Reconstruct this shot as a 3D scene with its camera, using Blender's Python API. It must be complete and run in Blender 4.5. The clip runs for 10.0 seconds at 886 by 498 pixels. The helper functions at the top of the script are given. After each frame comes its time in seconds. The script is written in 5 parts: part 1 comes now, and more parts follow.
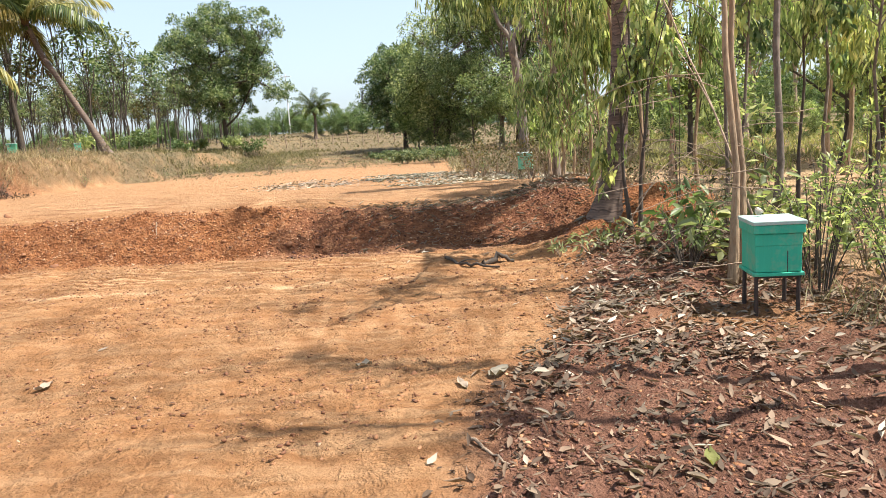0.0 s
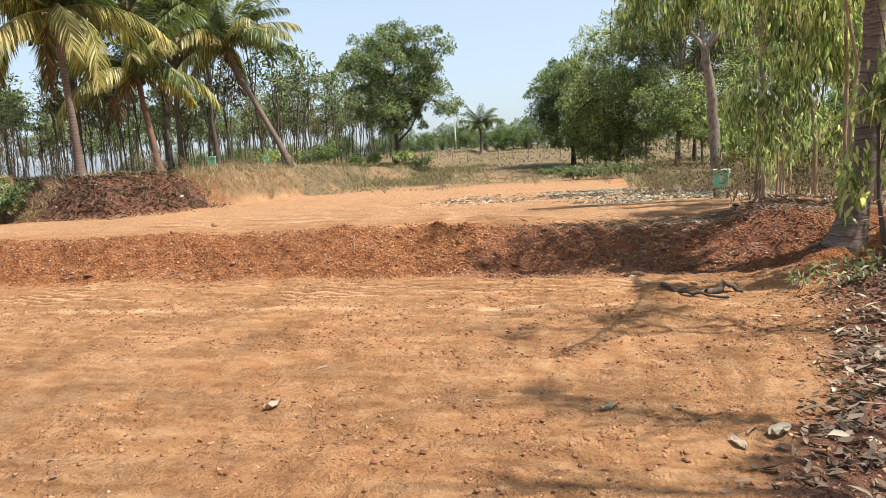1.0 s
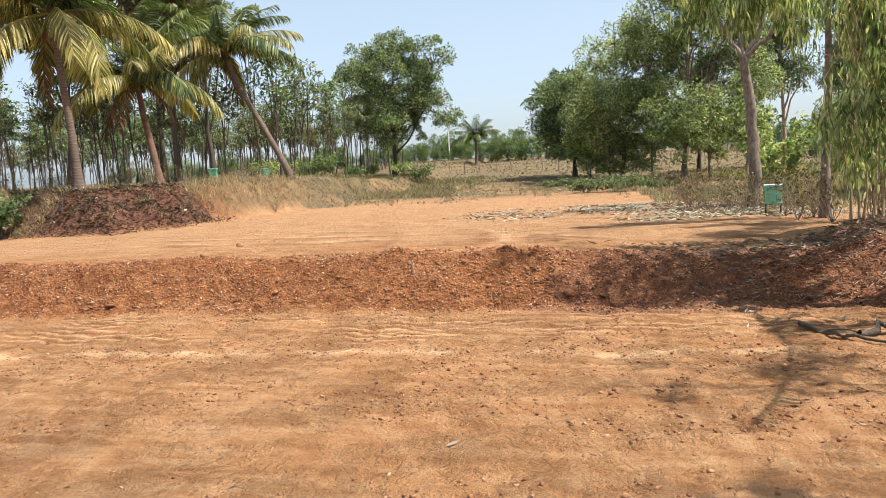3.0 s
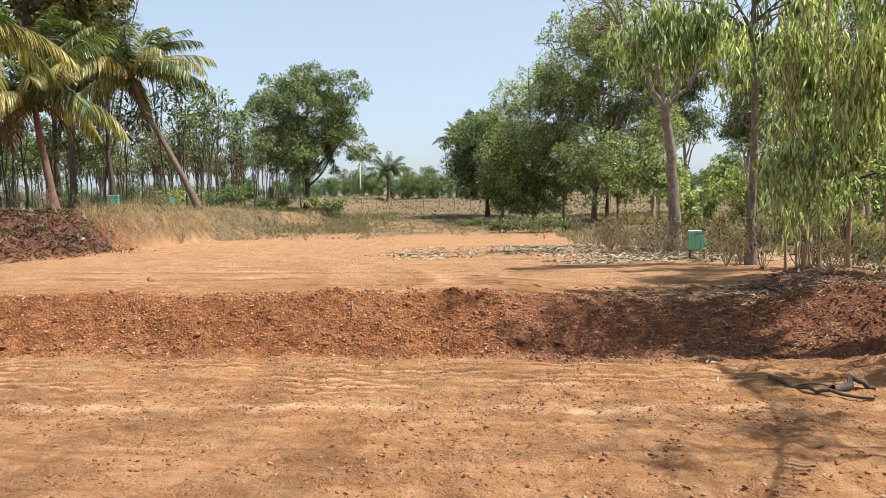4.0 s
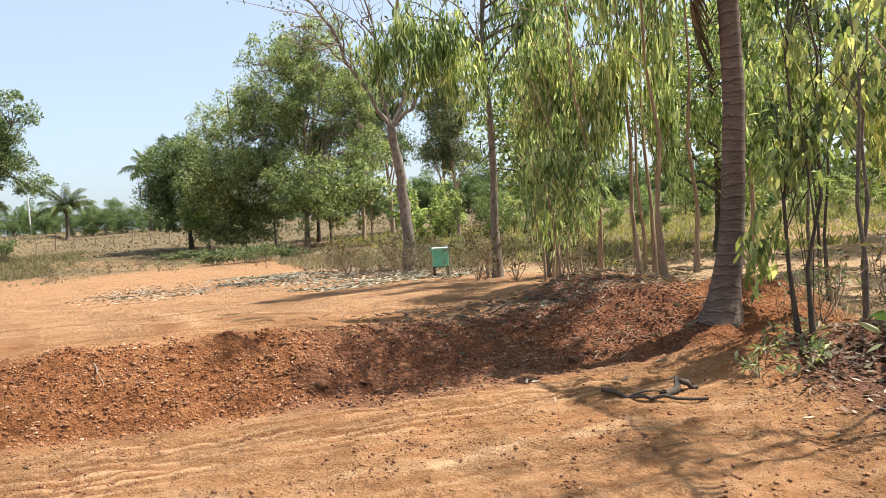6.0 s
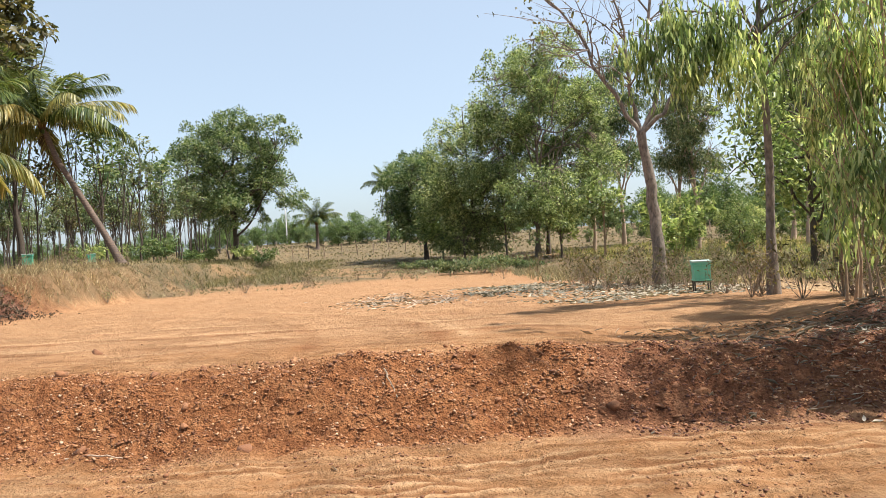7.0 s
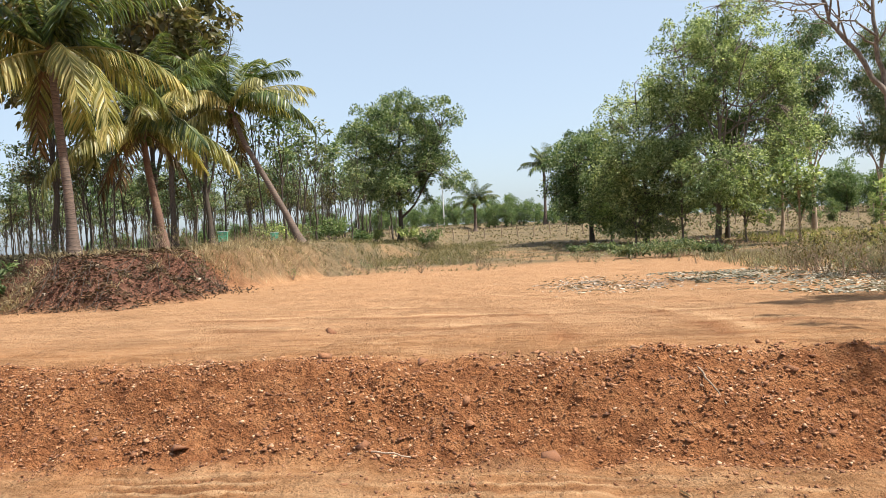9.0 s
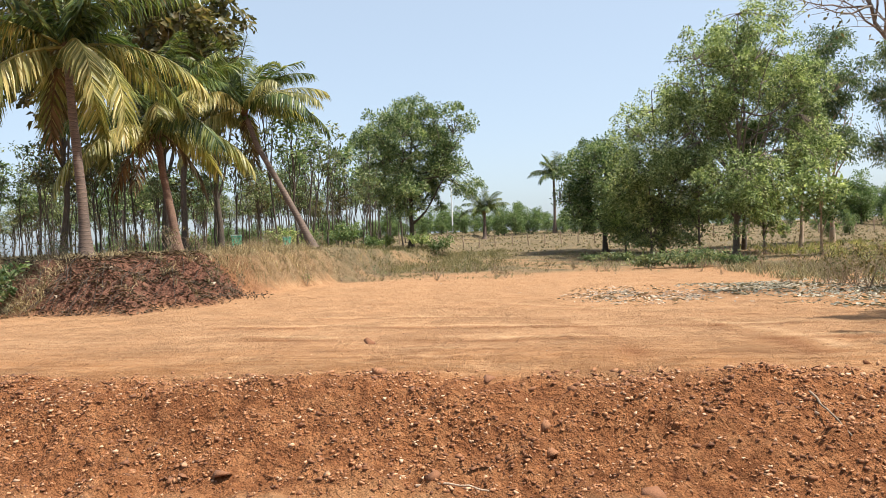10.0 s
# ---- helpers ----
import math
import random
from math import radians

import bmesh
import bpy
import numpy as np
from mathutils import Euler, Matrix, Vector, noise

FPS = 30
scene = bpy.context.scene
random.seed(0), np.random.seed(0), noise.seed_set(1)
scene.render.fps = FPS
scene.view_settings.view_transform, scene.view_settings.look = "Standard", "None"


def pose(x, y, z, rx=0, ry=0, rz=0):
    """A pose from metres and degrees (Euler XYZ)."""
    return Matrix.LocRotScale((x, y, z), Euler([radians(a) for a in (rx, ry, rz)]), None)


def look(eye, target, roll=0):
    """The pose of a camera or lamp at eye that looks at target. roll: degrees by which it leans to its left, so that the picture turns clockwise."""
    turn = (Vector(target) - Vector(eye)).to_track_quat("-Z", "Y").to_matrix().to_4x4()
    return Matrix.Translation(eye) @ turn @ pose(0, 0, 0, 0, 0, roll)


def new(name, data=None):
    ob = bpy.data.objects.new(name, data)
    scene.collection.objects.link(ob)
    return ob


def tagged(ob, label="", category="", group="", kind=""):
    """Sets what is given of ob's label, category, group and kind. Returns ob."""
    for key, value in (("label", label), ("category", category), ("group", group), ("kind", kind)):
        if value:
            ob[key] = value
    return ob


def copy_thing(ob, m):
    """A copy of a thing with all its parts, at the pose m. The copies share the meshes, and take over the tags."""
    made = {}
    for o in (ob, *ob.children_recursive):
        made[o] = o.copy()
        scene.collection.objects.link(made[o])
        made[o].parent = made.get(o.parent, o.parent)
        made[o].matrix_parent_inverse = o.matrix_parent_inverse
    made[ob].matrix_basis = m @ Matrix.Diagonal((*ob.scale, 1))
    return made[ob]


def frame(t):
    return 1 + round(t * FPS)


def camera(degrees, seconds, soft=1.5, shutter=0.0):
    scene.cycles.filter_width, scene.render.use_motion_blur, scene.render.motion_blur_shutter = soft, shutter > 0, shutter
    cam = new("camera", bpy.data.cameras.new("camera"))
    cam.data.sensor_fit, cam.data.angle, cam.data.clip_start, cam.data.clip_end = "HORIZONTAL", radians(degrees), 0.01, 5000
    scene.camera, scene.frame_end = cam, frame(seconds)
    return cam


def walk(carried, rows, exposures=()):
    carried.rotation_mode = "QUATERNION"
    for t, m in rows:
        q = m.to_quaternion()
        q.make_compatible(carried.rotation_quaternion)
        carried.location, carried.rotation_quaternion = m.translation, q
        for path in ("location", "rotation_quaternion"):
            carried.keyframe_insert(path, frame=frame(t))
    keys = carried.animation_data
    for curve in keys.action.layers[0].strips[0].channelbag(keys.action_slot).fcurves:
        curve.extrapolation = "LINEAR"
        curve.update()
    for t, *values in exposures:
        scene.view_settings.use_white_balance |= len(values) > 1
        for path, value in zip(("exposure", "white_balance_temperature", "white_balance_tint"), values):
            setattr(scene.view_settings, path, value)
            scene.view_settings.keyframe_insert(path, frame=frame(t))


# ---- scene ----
cam = camera(62.0, 10.0, soft=0.5)
PATH = [
    (0, (-0.024, 0.47, 1.425), (-0.019, 2.444, 1.104), -3.5),
    (0.5, (-0.274, 0.696, 1.423), (-0.486, 2.661, 1.111), -3.2),
    (1, (-0.574, 0.881, 1.449), (-0.988, 2.821, 1.193), -3.3),
    (1.5, (-0.925, 1.074, 1.464), (-1.255, 3.033, 1.231), -3.9),
    (2, (-1.193, 1.3, 1.476), (-1.561, 3.252, 1.245), -2.9),
    (2.2, (-1.31, 1.425, 1.51), (-1.705, 3.381, 1.369), -3.9),
    (3.3, (-1.913, 1.853, 1.561), (-2.281, 3.803, 1.311), -2.8),
    (3.5, (-2.026, 1.94, 1.54), (-2.379, 3.898, 1.334), -2.6),
    (4, (-2.253, 2.257, 1.561), (-2.378, 4.249, 1.421), -1.1),
    (4.5, (-2.473, 2.478, 1.519), (-2.018, 4.424, 1.45), 2.0),
    (4.7, (-2.575, 2.62, 1.54), (-1.94, 4.513, 1.42), 1.6),
    (5, (-2.645, 2.775, 1.578), (-1.831, 4.597, 1.444), 1.1),
    (5.2, (-2.673, 2.934, 1.573), (-1.819, 4.739, 1.455), -1.2),
    (6.3, (-3.133, 3.486, 1.526), (-2.613, 5.414, 1.415), -4.1),
    (6.5, (-3.222, 3.601, 1.527), (-2.828, 5.557, 1.392), -3.8),
    (7, (-3.474, 3.912, 1.52), (-3.387, 5.91, 1.49), -3.7),
    (7.5, (-3.799, 4.126, 1.501), (-3.949, 6.12, 1.567), -3.9),
    (8, (-4.141, 4.313, 1.523), (-4.46, 6.287, 1.495), -4.6),
    (8.5, (-4.43, 4.56, 1.509), (-4.823, 6.52, 1.543), -4.8),
    (9, (-4.689, 4.826, 1.504), (-5.002, 6.801, 1.452), -3.2),
    (9.5, (-4.959, 4.981, 1.527), (-5.226, 6.961, 1.445), -3.0),
    (10, (-5.242, 5.333, 1.49), (-5.567, 7.306, 1.459), -2.4),
]
walk(cam, [(t, look(eye, target, roll)) for t, eye, target, roll in PATH], [(0.0, 1.22), (0.6, 1.08), (1.5, 1.0), (3.5, 1.0), (4.0, 0.93), (5.0, 1.07), (6.5, 1.08), (7.5, 0.93), (10.0, 0.98)])

# ---- light ----
SHADE = Vector((-0.55, 0.05, -1.0)).normalized()      # the way the sunlight travels
sun_data = bpy.data.lights.new("sun", "SUN")
sun_data.energy, sun_data.angle, sun_data.color = 4.75, radians(0.6), (1.0, 0.95, 0.87)
sun = new("sun", sun_data)
sun.matrix_world = Matrix.Translation((20, 10, 40)) @ SHADE.to_track_quat("-Z", "Y").to_matrix().to_4x4()
world = bpy.data.worlds.new("hazy_sky")
scene.world = world
world.use_nodes = True
wn, wl = world.node_tree.nodes, world.node_tree.links
sky = wn.new("ShaderNodeTexSky")
sky.sky_type, sky.sun_disc = "NISHITA", False
sky.sun_elevation = math.asin(-SHADE.z)
sky.sun_rotation = math.atan2(-SHADE.x, -SHADE.y)
sky.air_density, sky.dust_density, sky.ozone_density = 0.8, 2.2, 1.2
haze = wn.new("ShaderNodeMix")
haze.data_type = "RGBA"
haze.inputs[0].default_value = 0.5
haze.inputs[7].default_value = (3.65, 4.3, 4.8, 1)
wl.new(sky.outputs["Color"], haze.inputs[6])
wl.new(haze.outputs[2], wn["Background"].inputs["Color"])
wn["Background"].inputs["Strength"].default_value = 0.109


# ---- materials ----
def shader(name):
    m = bpy.data.materials.new(name)
    m.use_nodes = True
    n, l = m.node_tree.nodes, m.node_tree.links
    return m, n, l, n["Principled BSDF"]


def ramp_of(n, l, source, stops):
    r = n.new("ShaderNodeValToRGB")
    while len(r.color_ramp.elements) < len(stops):
        r.color_ramp.elements.new(0.5)
    for e, (p, c) in zip(r.color_ramp.elements, stops):
        e.position, e.color = p, (*c, 1)
    l.new(source, r.inputs["Fac"])
    return r.outputs["Color"]


def blend(n, l, fac, a, b, how="MIX"):
    x = n.new("ShaderNodeMix")
    x.data_type, x.blend_type = "RGBA", how
    for slot, v in ((0, fac), (6, a), (7, b)):
        if isinstance(v, (int, float)):
            x.inputs[slot].default_value = v
        elif isinstance(v, tuple):
            x.inputs[slot].default_value = (*v, 1)
        else:
            l.new(v, x.inputs[slot])
    return x.outputs[2]


def noisy(n, l, scale, detail=5, rough=0.6, vec=None, distort=0.0):
    t = n.new("ShaderNodeTexNoise")
    t.inputs["Scale"].default_value, t.inputs["Detail"].default_value = scale, detail
    t.inputs["Roughness"].default_value, t.inputs["Distortion"].default_value = rough, distort
    if vec is not None:
        l.new(vec, t.inputs["Vector"])
    return t.outputs["Fac"]


def place_of(n, l, size=(1, 1, 1)):
    g, m = n.new("ShaderNodeNewGeometry"), n.new("ShaderNodeMapping")
    m.inputs["Scale"].default_value = size
    l.new(g.outputs["Position"], m.inputs["Vector"])
    return m.outputs["Vector"]


def own_place(n, l, size=(1, 1, 1)):
    g, m = n.new("ShaderNodeTexCoord"), n.new("ShaderNodeMapping")
    m.inputs["Scale"].default_value = size
    l.new(g.outputs["Object"], m.inputs["Vector"])
    return m.outputs["Vector"]


def sum_of(n, l, how, a, b):
    x = n.new("ShaderNodeMath")
    x.operation = how
    for slot, v in ((0, a), (1, b)):
        if isinstance(v, (int, float)):
            x.inputs[slot].default_value = v
        else:
            l.new(v, x.inputs[slot])
    return x.outputs[0]


def relief(n, l, bsdf, height, strength, distance):
    b = n.new("ShaderNodeBump")
    b.inputs["Strength"].default_value, b.inputs["Distance"].default_value = strength, distance
    l.new(height, b.inputs["Height"])
    l.new(b.outputs["Normal"], bsdf.inputs["Normal"])


def soil_material():
    m, n, l, b = shader("bare_soil")
    p = place_of(n, l)

    def zone(name):
        a = n.new("ShaderNodeAttribute")
        a.attribute_name = name
        return a.outputs["Fac"]
    fine, mid, wide = noisy(n, l, 60, 6, 0.75, p), noisy(n, l, 6.5, 8, 0.72, p), noisy(n, l, 0.6, 5, 0.6, p)
    crumb = noisy(n, l, 22, 7, 0.75, p)
    streak = noisy(n, l, 1.0, 6, 0.62, place_of(n, l, (1.1, 8.5, 1)), 0.25)
    scrape = noisy(n, l, 1.0, 6, 0.65, place_of(n, l, (5.0, 1.5, 1)), 0.3)
    dirt = ramp_of(n, l, mid, [(0.3, (0.25, 0.118, 0.05)), (0.5, (0.335, 0.17, 0.077)), (0.7, (0.43, 0.242, 0.12))])
    dirt = blend(n, l, ramp_of(n, l, streak, [(0.48, (0, 0, 0)), (0.62, (0.55, 0.55, 0.55))]), dirt, (0.46, 0.28, 0.15))
    dirt = blend(n, l, ramp_of(n, l, streak, [(0.34, (0.6, 0.6, 0.6)), (0.46, (0, 0, 0))]), dirt, (0.235, 0.105, 0.043))
    dirt = blend(n, l, ramp_of(n, l, wide, [(0.45, (0, 0, 0)), (0.62, (0.4, 0.4, 0.4))]), dirt, (0.36, 0.17, 0.072))
    dirt = blend(n, l, ramp_of(n, l, scrape, [(0.54, (0, 0, 0)), (0.68, (0.2, 0.2, 0.2))]), dirt, (0.27, 0.118, 0.048))
    dirt = blend(n, l, sum_of(n, l, "MULTIPLY", zone("dust"), 0.4), dirt, (0.4, 0.245, 0.138))
    # paler dusty crests, darker grooves: relief coloured in, since sun along them barely shades
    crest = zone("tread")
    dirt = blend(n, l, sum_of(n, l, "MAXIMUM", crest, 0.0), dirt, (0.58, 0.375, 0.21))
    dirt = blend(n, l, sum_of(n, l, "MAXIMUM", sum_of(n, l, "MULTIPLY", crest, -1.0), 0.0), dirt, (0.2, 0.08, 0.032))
    red = ramp_of(n, l, mid, [(0.3, (0.13, 0.046, 0.019)), (0.5, (0.275, 0.112, 0.046)), (0.7, (0.4, 0.19, 0.086))])
    humus = ramp_of(n, l, mid, [(0.3, (0.09, 0.04, 0.029)), (0.5, (0.165, 0.077, 0.054)), (0.7, (0.26, 0.135, 0.092))])
    sand = ramp_of(n, l, mid, [(0.3, (0.27, 0.17, 0.085)), (0.5, (0.39, 0.26, 0.145)), (0.7, (0.48, 0.34, 0.205))])
    straw = ramp_of(n, l, noisy(n, l, 1.4, 7, 0.75, p), [(0.3, (0.085, 0.07, 0.04)), (0.48, (0.145, 0.112, 0.064)), (0.6, (0.195, 0.135, 0.074)), (0.75, (0.225, 0.132, 0.064))])
    def grit(scale):
        v = n.new("ShaderNodeTexVoronoi")
        v.inputs["Scale"].default_value = scale
        wob = n.new("ShaderNodeTexNoise")
        wob.inputs["Scale"].default_value = scale * 0.7
        l.new(p, wob.inputs["Vector"])
        add = n.new("ShaderNodeVectorMath")
        add.operation = "MULTIPLY_ADD"
        l.new(wob.outputs["Color"], add.inputs[0])
        add.inputs[1].default_value = (0.9 / scale,) * 3
        l.new(p, add.inputs[2])
        l.new(add.outputs[0], v.inputs["Vector"])
        one = n.new("ShaderNodeSeparateColor")
        l.new(v.outputs["Color"], one.inputs[0])
        return v.outputs["Distance"], one.outputs[0]
    (d1, t1), (d2, t2) = grit(24), grit(58)
    loose_soil = sum_of(n, l, "ADD", sum_of(n, l, "MULTIPLY", zone("fresh"), 0.32), 0.12)
    tone = sum_of(n, l, "ADD", sum_of(n, l, "MULTIPLY", t1, 0.5), sum_of(n, l, "MULTIPLY", t2, 0.5))
    speck = ramp_of(n, l, tone, [(0.15, (0.55, 0.52, 0.5)), (0.5, (1, 1, 1)), (0.85, (1.35, 1.32, 1.28))])
    c = blend(n, l, zone("fresh"), dirt, red)
    c = blend(n, l, zone("humus"), c, humus)
    c = blend(n, l, zone("sand"), c, sand)
    c = blend(n, l, zone("straw"), c, straw)
    patchy = sum_of(n, l, "MAXIMUM", ramp_of(n, l, noisy(n, l, 1.3, 6, 0.75, p), [(0.46, (0.15, 0.15, 0.15)), (0.6, (1, 1, 1))]), sum_of(n, l, "MULTIPLY", zone("fresh"), 0.5))
    g = ramp_of(n, l, fine, [(0.32, (0.55, 0.53, 0.5)), (0.48, (1, 1, 1)), (0.68, (1.3, 1.28, 1.24))])
    c = blend(n, l, sum_of(n, l, "MULTIPLY", patchy, 0.22), c, g, "MULTIPLY")
    c = blend(n, l, sum_of(n, l, "MULTIPLY", patchy, 0.5), c, ramp_of(n, l, crumb, [(0.33, (0.66, 0.6, 0.55)), (0.42, (1, 1, 1)), (0.64, (1.2, 1.18, 1.15))]), "MULTIPLY")
    b.inputs["Roughness"].default_value = 0.95
    b.inputs["Specular IOR Level"].default_value = 0.12
    c = blend(n, l, loose_soil, c, blend(n, l, 1.0, c, speck, "MULTIPLY"))
    l.new(c, b.inputs["Base Color"])
    domes = sum_of(n, l, "ADD", d1, sum_of(n, l, "MULTIPLY", d2, 0.5))
    h = sum_of(n, l, "ADD", sum_of(n, l, "MULTIPLY", mid, 1.5), sum_of(n, l, "MULTIPLY", streak, 0.8))
    h = sum_of(n, l, "ADD", h, sum_of(n, l, "MULTIPLY", patchy, sum_of(n, l, "ADD", sum_of(n, l, "MULTIPLY", crumb, 1.3), sum_of(n, l, "MULTIPLY", fine, 0.5))))
    h = sum_of(n, l, "SUBTRACT", h, sum_of(n, l, "MULTIPLY", domes, sum_of(n, l, "MULTIPLY", loose_soil, 1.5)))
    relief(n, l, b, h, 1.0, 0.06)
    return m


def leaf_material(name, low, mid, high, glow=0.45, rough=0.5):
    """A leaf that lets light through; its colour varies from leaf to leaf."""
    m, n, l, b = shader(name)
    g = n.new("ShaderNodeNewGeometry")
    o = n.new("ShaderNodeObjectInfo")
    c = ramp_of(n, l, g.outputs["Random Per Island"], [(0.0, low), (0.5, mid), (1.0, high)])
    patch = ramp_of(n, l, noisy(n, l, 0.8, 3, 0.6, place_of(n, l)), [(0.36, (0.6, 0.66, 0.6)), (0.64, (1.3, 1.22, 1.08))])
    c = blend(n, l, 1.0, c, patch, "MULTIPLY")
    each = ramp_of(n, l, o.outputs["Random"], [(0.0, (0.84, 0.9, 0.85)), (1.0, (1.14, 1.06, 1.0))])
    c = blend(n, l, 1.0, c, each, "MULTIPLY")
    l.new(c, b.inputs["Base Color"])
    b.inputs["Roughness"].default_value = rough
    b.inputs["Specular IOR Level"].default_value = 0.35
    t, x = n.new("ShaderNodeBsdfTranslucent"), n.new("ShaderNodeMixShader")
    l.new(blend(n, l, 1.0, c, (1.15, 1.2, 0.75), "MULTIPLY"), t.inputs["Color"])
    x.inputs[0].default_value = glow
    l.new(b.outputs[0], x.inputs[1])
    l.new(t.outputs[0], x.inputs[2])
    l.new(x.outputs[0], n["Material Output"].inputs["Surface"])
    return m


def bark_material(name, dark, light, scale=6.0, stretch=(6, 6, 1.2), bump=0.6):
    m, n, l, b = shader(name)
    v = own_place(n, l, stretch)
    a, f = noisy(n, l, scale, 6, 0.65, v), noisy(n, l, 1.3, 3, 0.5, own_place(n, l))
    c = ramp_of(n, l, a, [(0.3, dark), (0.7, light)])
    c = blend(n, l, 0.7, c, ramp_of(n, l, f, [(0.3, (0.7, 0.7, 0.7)), (0.7, (1.25, 1.22, 1.18))]), "MULTIPLY")
    l.new(c, b.inputs["Base Color"])
    b.inputs["Roughness"].default_value = 0.9
    relief(n, l, b, a, bump, 0.03)
    return m


def varied_material(name, stops, rough=0.9, scale=30, bump=0.4, per_island=True):
    """Loose natural bits: each piece takes its own tone."""
    m, n, l, b = shader(name)
    g, o = n.new("ShaderNodeNewGeometry"), n.new("ShaderNodeObjectInfo")
    c = ramp_of(n, l, g.outputs["Random Per Island"] if per_island else o.outputs["Random"], stops)
    a = noisy(n, l, scale, 5, 0.65, own_place(n, l))
    c = blend(n, l, 0.8, c, ramp_of(n, l, a, [(0.3, (0.65, 0.65, 0.65)), (0.7, (1.25, 1.22, 1.18))]), "MULTIPLY")
    l.new(c, b.inputs["Base Color"])
    b.inputs["Roughness"].default_value = rough
    relief(n, l, b, a, bump, 0.02)
    return m


def paint_material(name, colour, dusty=(0.45, 0.3, 0.2)):
    m, n, l, b = shader(name)
    v = own_place(n, l)
    a = noisy(n, l, 9, 6, 0.7, v)
    dirt = ramp_of(n, l, a, [(0.5, (0, 0, 0)), (0.8, (0.5, 0.5, 0.5))])
    c = blend(n, l, dirt, colour, dusty)
    w = noisy(n, l, 3, 4, 0.6, own_place(n, l, (8, 8, 0.7)))
    c = blend(n, l, 0.6, c, ramp_of(n, l, w, [(0.3, (0.8, 0.8, 0.8)), (0.7, (1.1, 1.1, 1.1))]), "MULTIPLY")
    l.new(c, b.inputs["Base Color"])
    b.inputs["Roughness"].default_value = 0.55
    relief(n, l, b, a, 0.15, 0.01)
    return m


SOIL = soil_material()
LEAF_GUM = leaf_material("weeping_gum_leaf", (0.075, 0.12, 0.05), (0.285, 0.37, 0.175), (0.74, 0.77, 0.52), 0.55, 0.36)
LEAF_GREEN = leaf_material("broad_green_leaf", (0.09, 0.14, 0.055), (0.25, 0.32, 0.135), (0.54, 0.58, 0.32), 0.5, 0.42)
LEAF_LIGHT = leaf_material("pale_green_leaf", (0.1, 0.15, 0.07), (0.335, 0.405, 0.2), (0.72, 0.73, 0.49), 0.57, 0.36)
LEAF_PALE = leaf_material("pale_shrub_leaf", (0.13, 0.165, 0.085), (0.28, 0.315, 0.17), (0.5, 0.51, 0.32), 0.4)
LEAF_FIELD = leaf_material("dusty_field_leaf", (0.085, 0.125, 0.055), (0.265, 0.315, 0.145), (0.62, 0.64, 0.4), 0.45, 0.4)
GRASS_LUSH = leaf_material("field_grass_blade", (0.13, 0.15, 0.06), (0.26, 0.27, 0.12), (0.42, 0.39, 0.2), 0.4, 0.7)
LEAF_DARK = leaf_material("dark_green_leaf", (0.045, 0.09, 0.042), (0.13, 0.19, 0.09), (0.36, 0.42, 0.26), 0.42, 0.42)
LEAF_TEAK = leaf_material("drying_teak_leaf", (0.06, 0.062, 0.032), (0.12, 0.11, 0.052), (0.22, 0.165, 0.08), 0.4)
LEAF_DUSTY = leaf_material("dusty_woodland_leaf", (0.055, 0.09, 0.05), (0.14, 0.185, 0.1), (0.3, 0.33, 0.22), 0.4)
LEAF_FAR = leaf_material("far_green_leaf", (0.07, 0.12, 0.05), (0.15, 0.215, 0.09), (0.3, 0.34, 0.18), 0.4)
LEAF_PALM = leaf_material("coconut_leaflet", (0.03, 0.055, 0.018), (0.085, 0.125, 0.038), (0.27, 0.29, 0.11), 0.32, 0.34)
LEAF_PALM_OLD = leaf_material("yellowing_coconut_leaflet", (0.13, 0.14, 0.045), (0.29, 0.275, 0.1), (0.56, 0.49, 0.245), 0.4, 0.42)
LEAF_PALM_DEAD = leaf_material("dead_coconut_leaflet", (0.07, 0.05, 0.03), (0.14, 0.095, 0.055), (0.22, 0.15, 0.09), 0.2, 0.8)
GRASS_DRY = leaf_material("dry_grass_blade", (0.15, 0.12, 0.075), (0.26, 0.212, 0.135), (0.43, 0.37, 0.255), 0.15, 0.8)
STRAW = leaf_material("bleached_straw_blade", (0.14, 0.11, 0.066), (0.26, 0.212, 0.13), (0.44, 0.38, 0.265), 0.15, 0.8)
GRASS_GREEN = leaf_material("green_grass_blade", (0.10, 0.095, 0.05), (0.19, 0.165, 0.09), (0.3, 0.25, 0.15), 0.3, 0.7)
CREEPER = leaf_material("dry_creeper_leaf", (0.03, 0.018, 0.013), (0.075, 0.046, 0.031), (0.17, 0.11, 0.072), 0.15, 0.8)
LITTER = leaf_material("fallen_dry_leaf", (0.075, 0.047, 0.036), (0.145, 0.096, 0.074), (0.29, 0.21, 0.168), 0.1, 0.8)
LITTER_PALE = leaf_material("bleached_fallen_leaf", (0.16, 0.122, 0.104), (0.29, 0.24, 0.212), (0.46, 0.405, 0.37), 0.1, 0.8)
BARK_GUM = bark_material("gum_bark", (0.075, 0.056, 0.043), (0.24, 0.19, 0.15), 4.0, (5, 5, 2.0))
BARK_PALE = bark_material("pale_peeling_bark", (0.26, 0.18, 0.12), (0.5, 0.38, 0.28))
BARK_GREY = bark_material("grey_gum_bark", (0.075, 0.06, 0.048), (0.28, 0.23, 0.19), 4.0, (5, 5, 2.2))
BARK_TAN = bark_material("tan_young_bark", (0.19, 0.125, 0.075), (0.46, 0.33, 0.21))
BARK_DARK = bark_material("dark_bark", (0.035, 0.027, 0.021), (0.115, 0.088, 0.066))
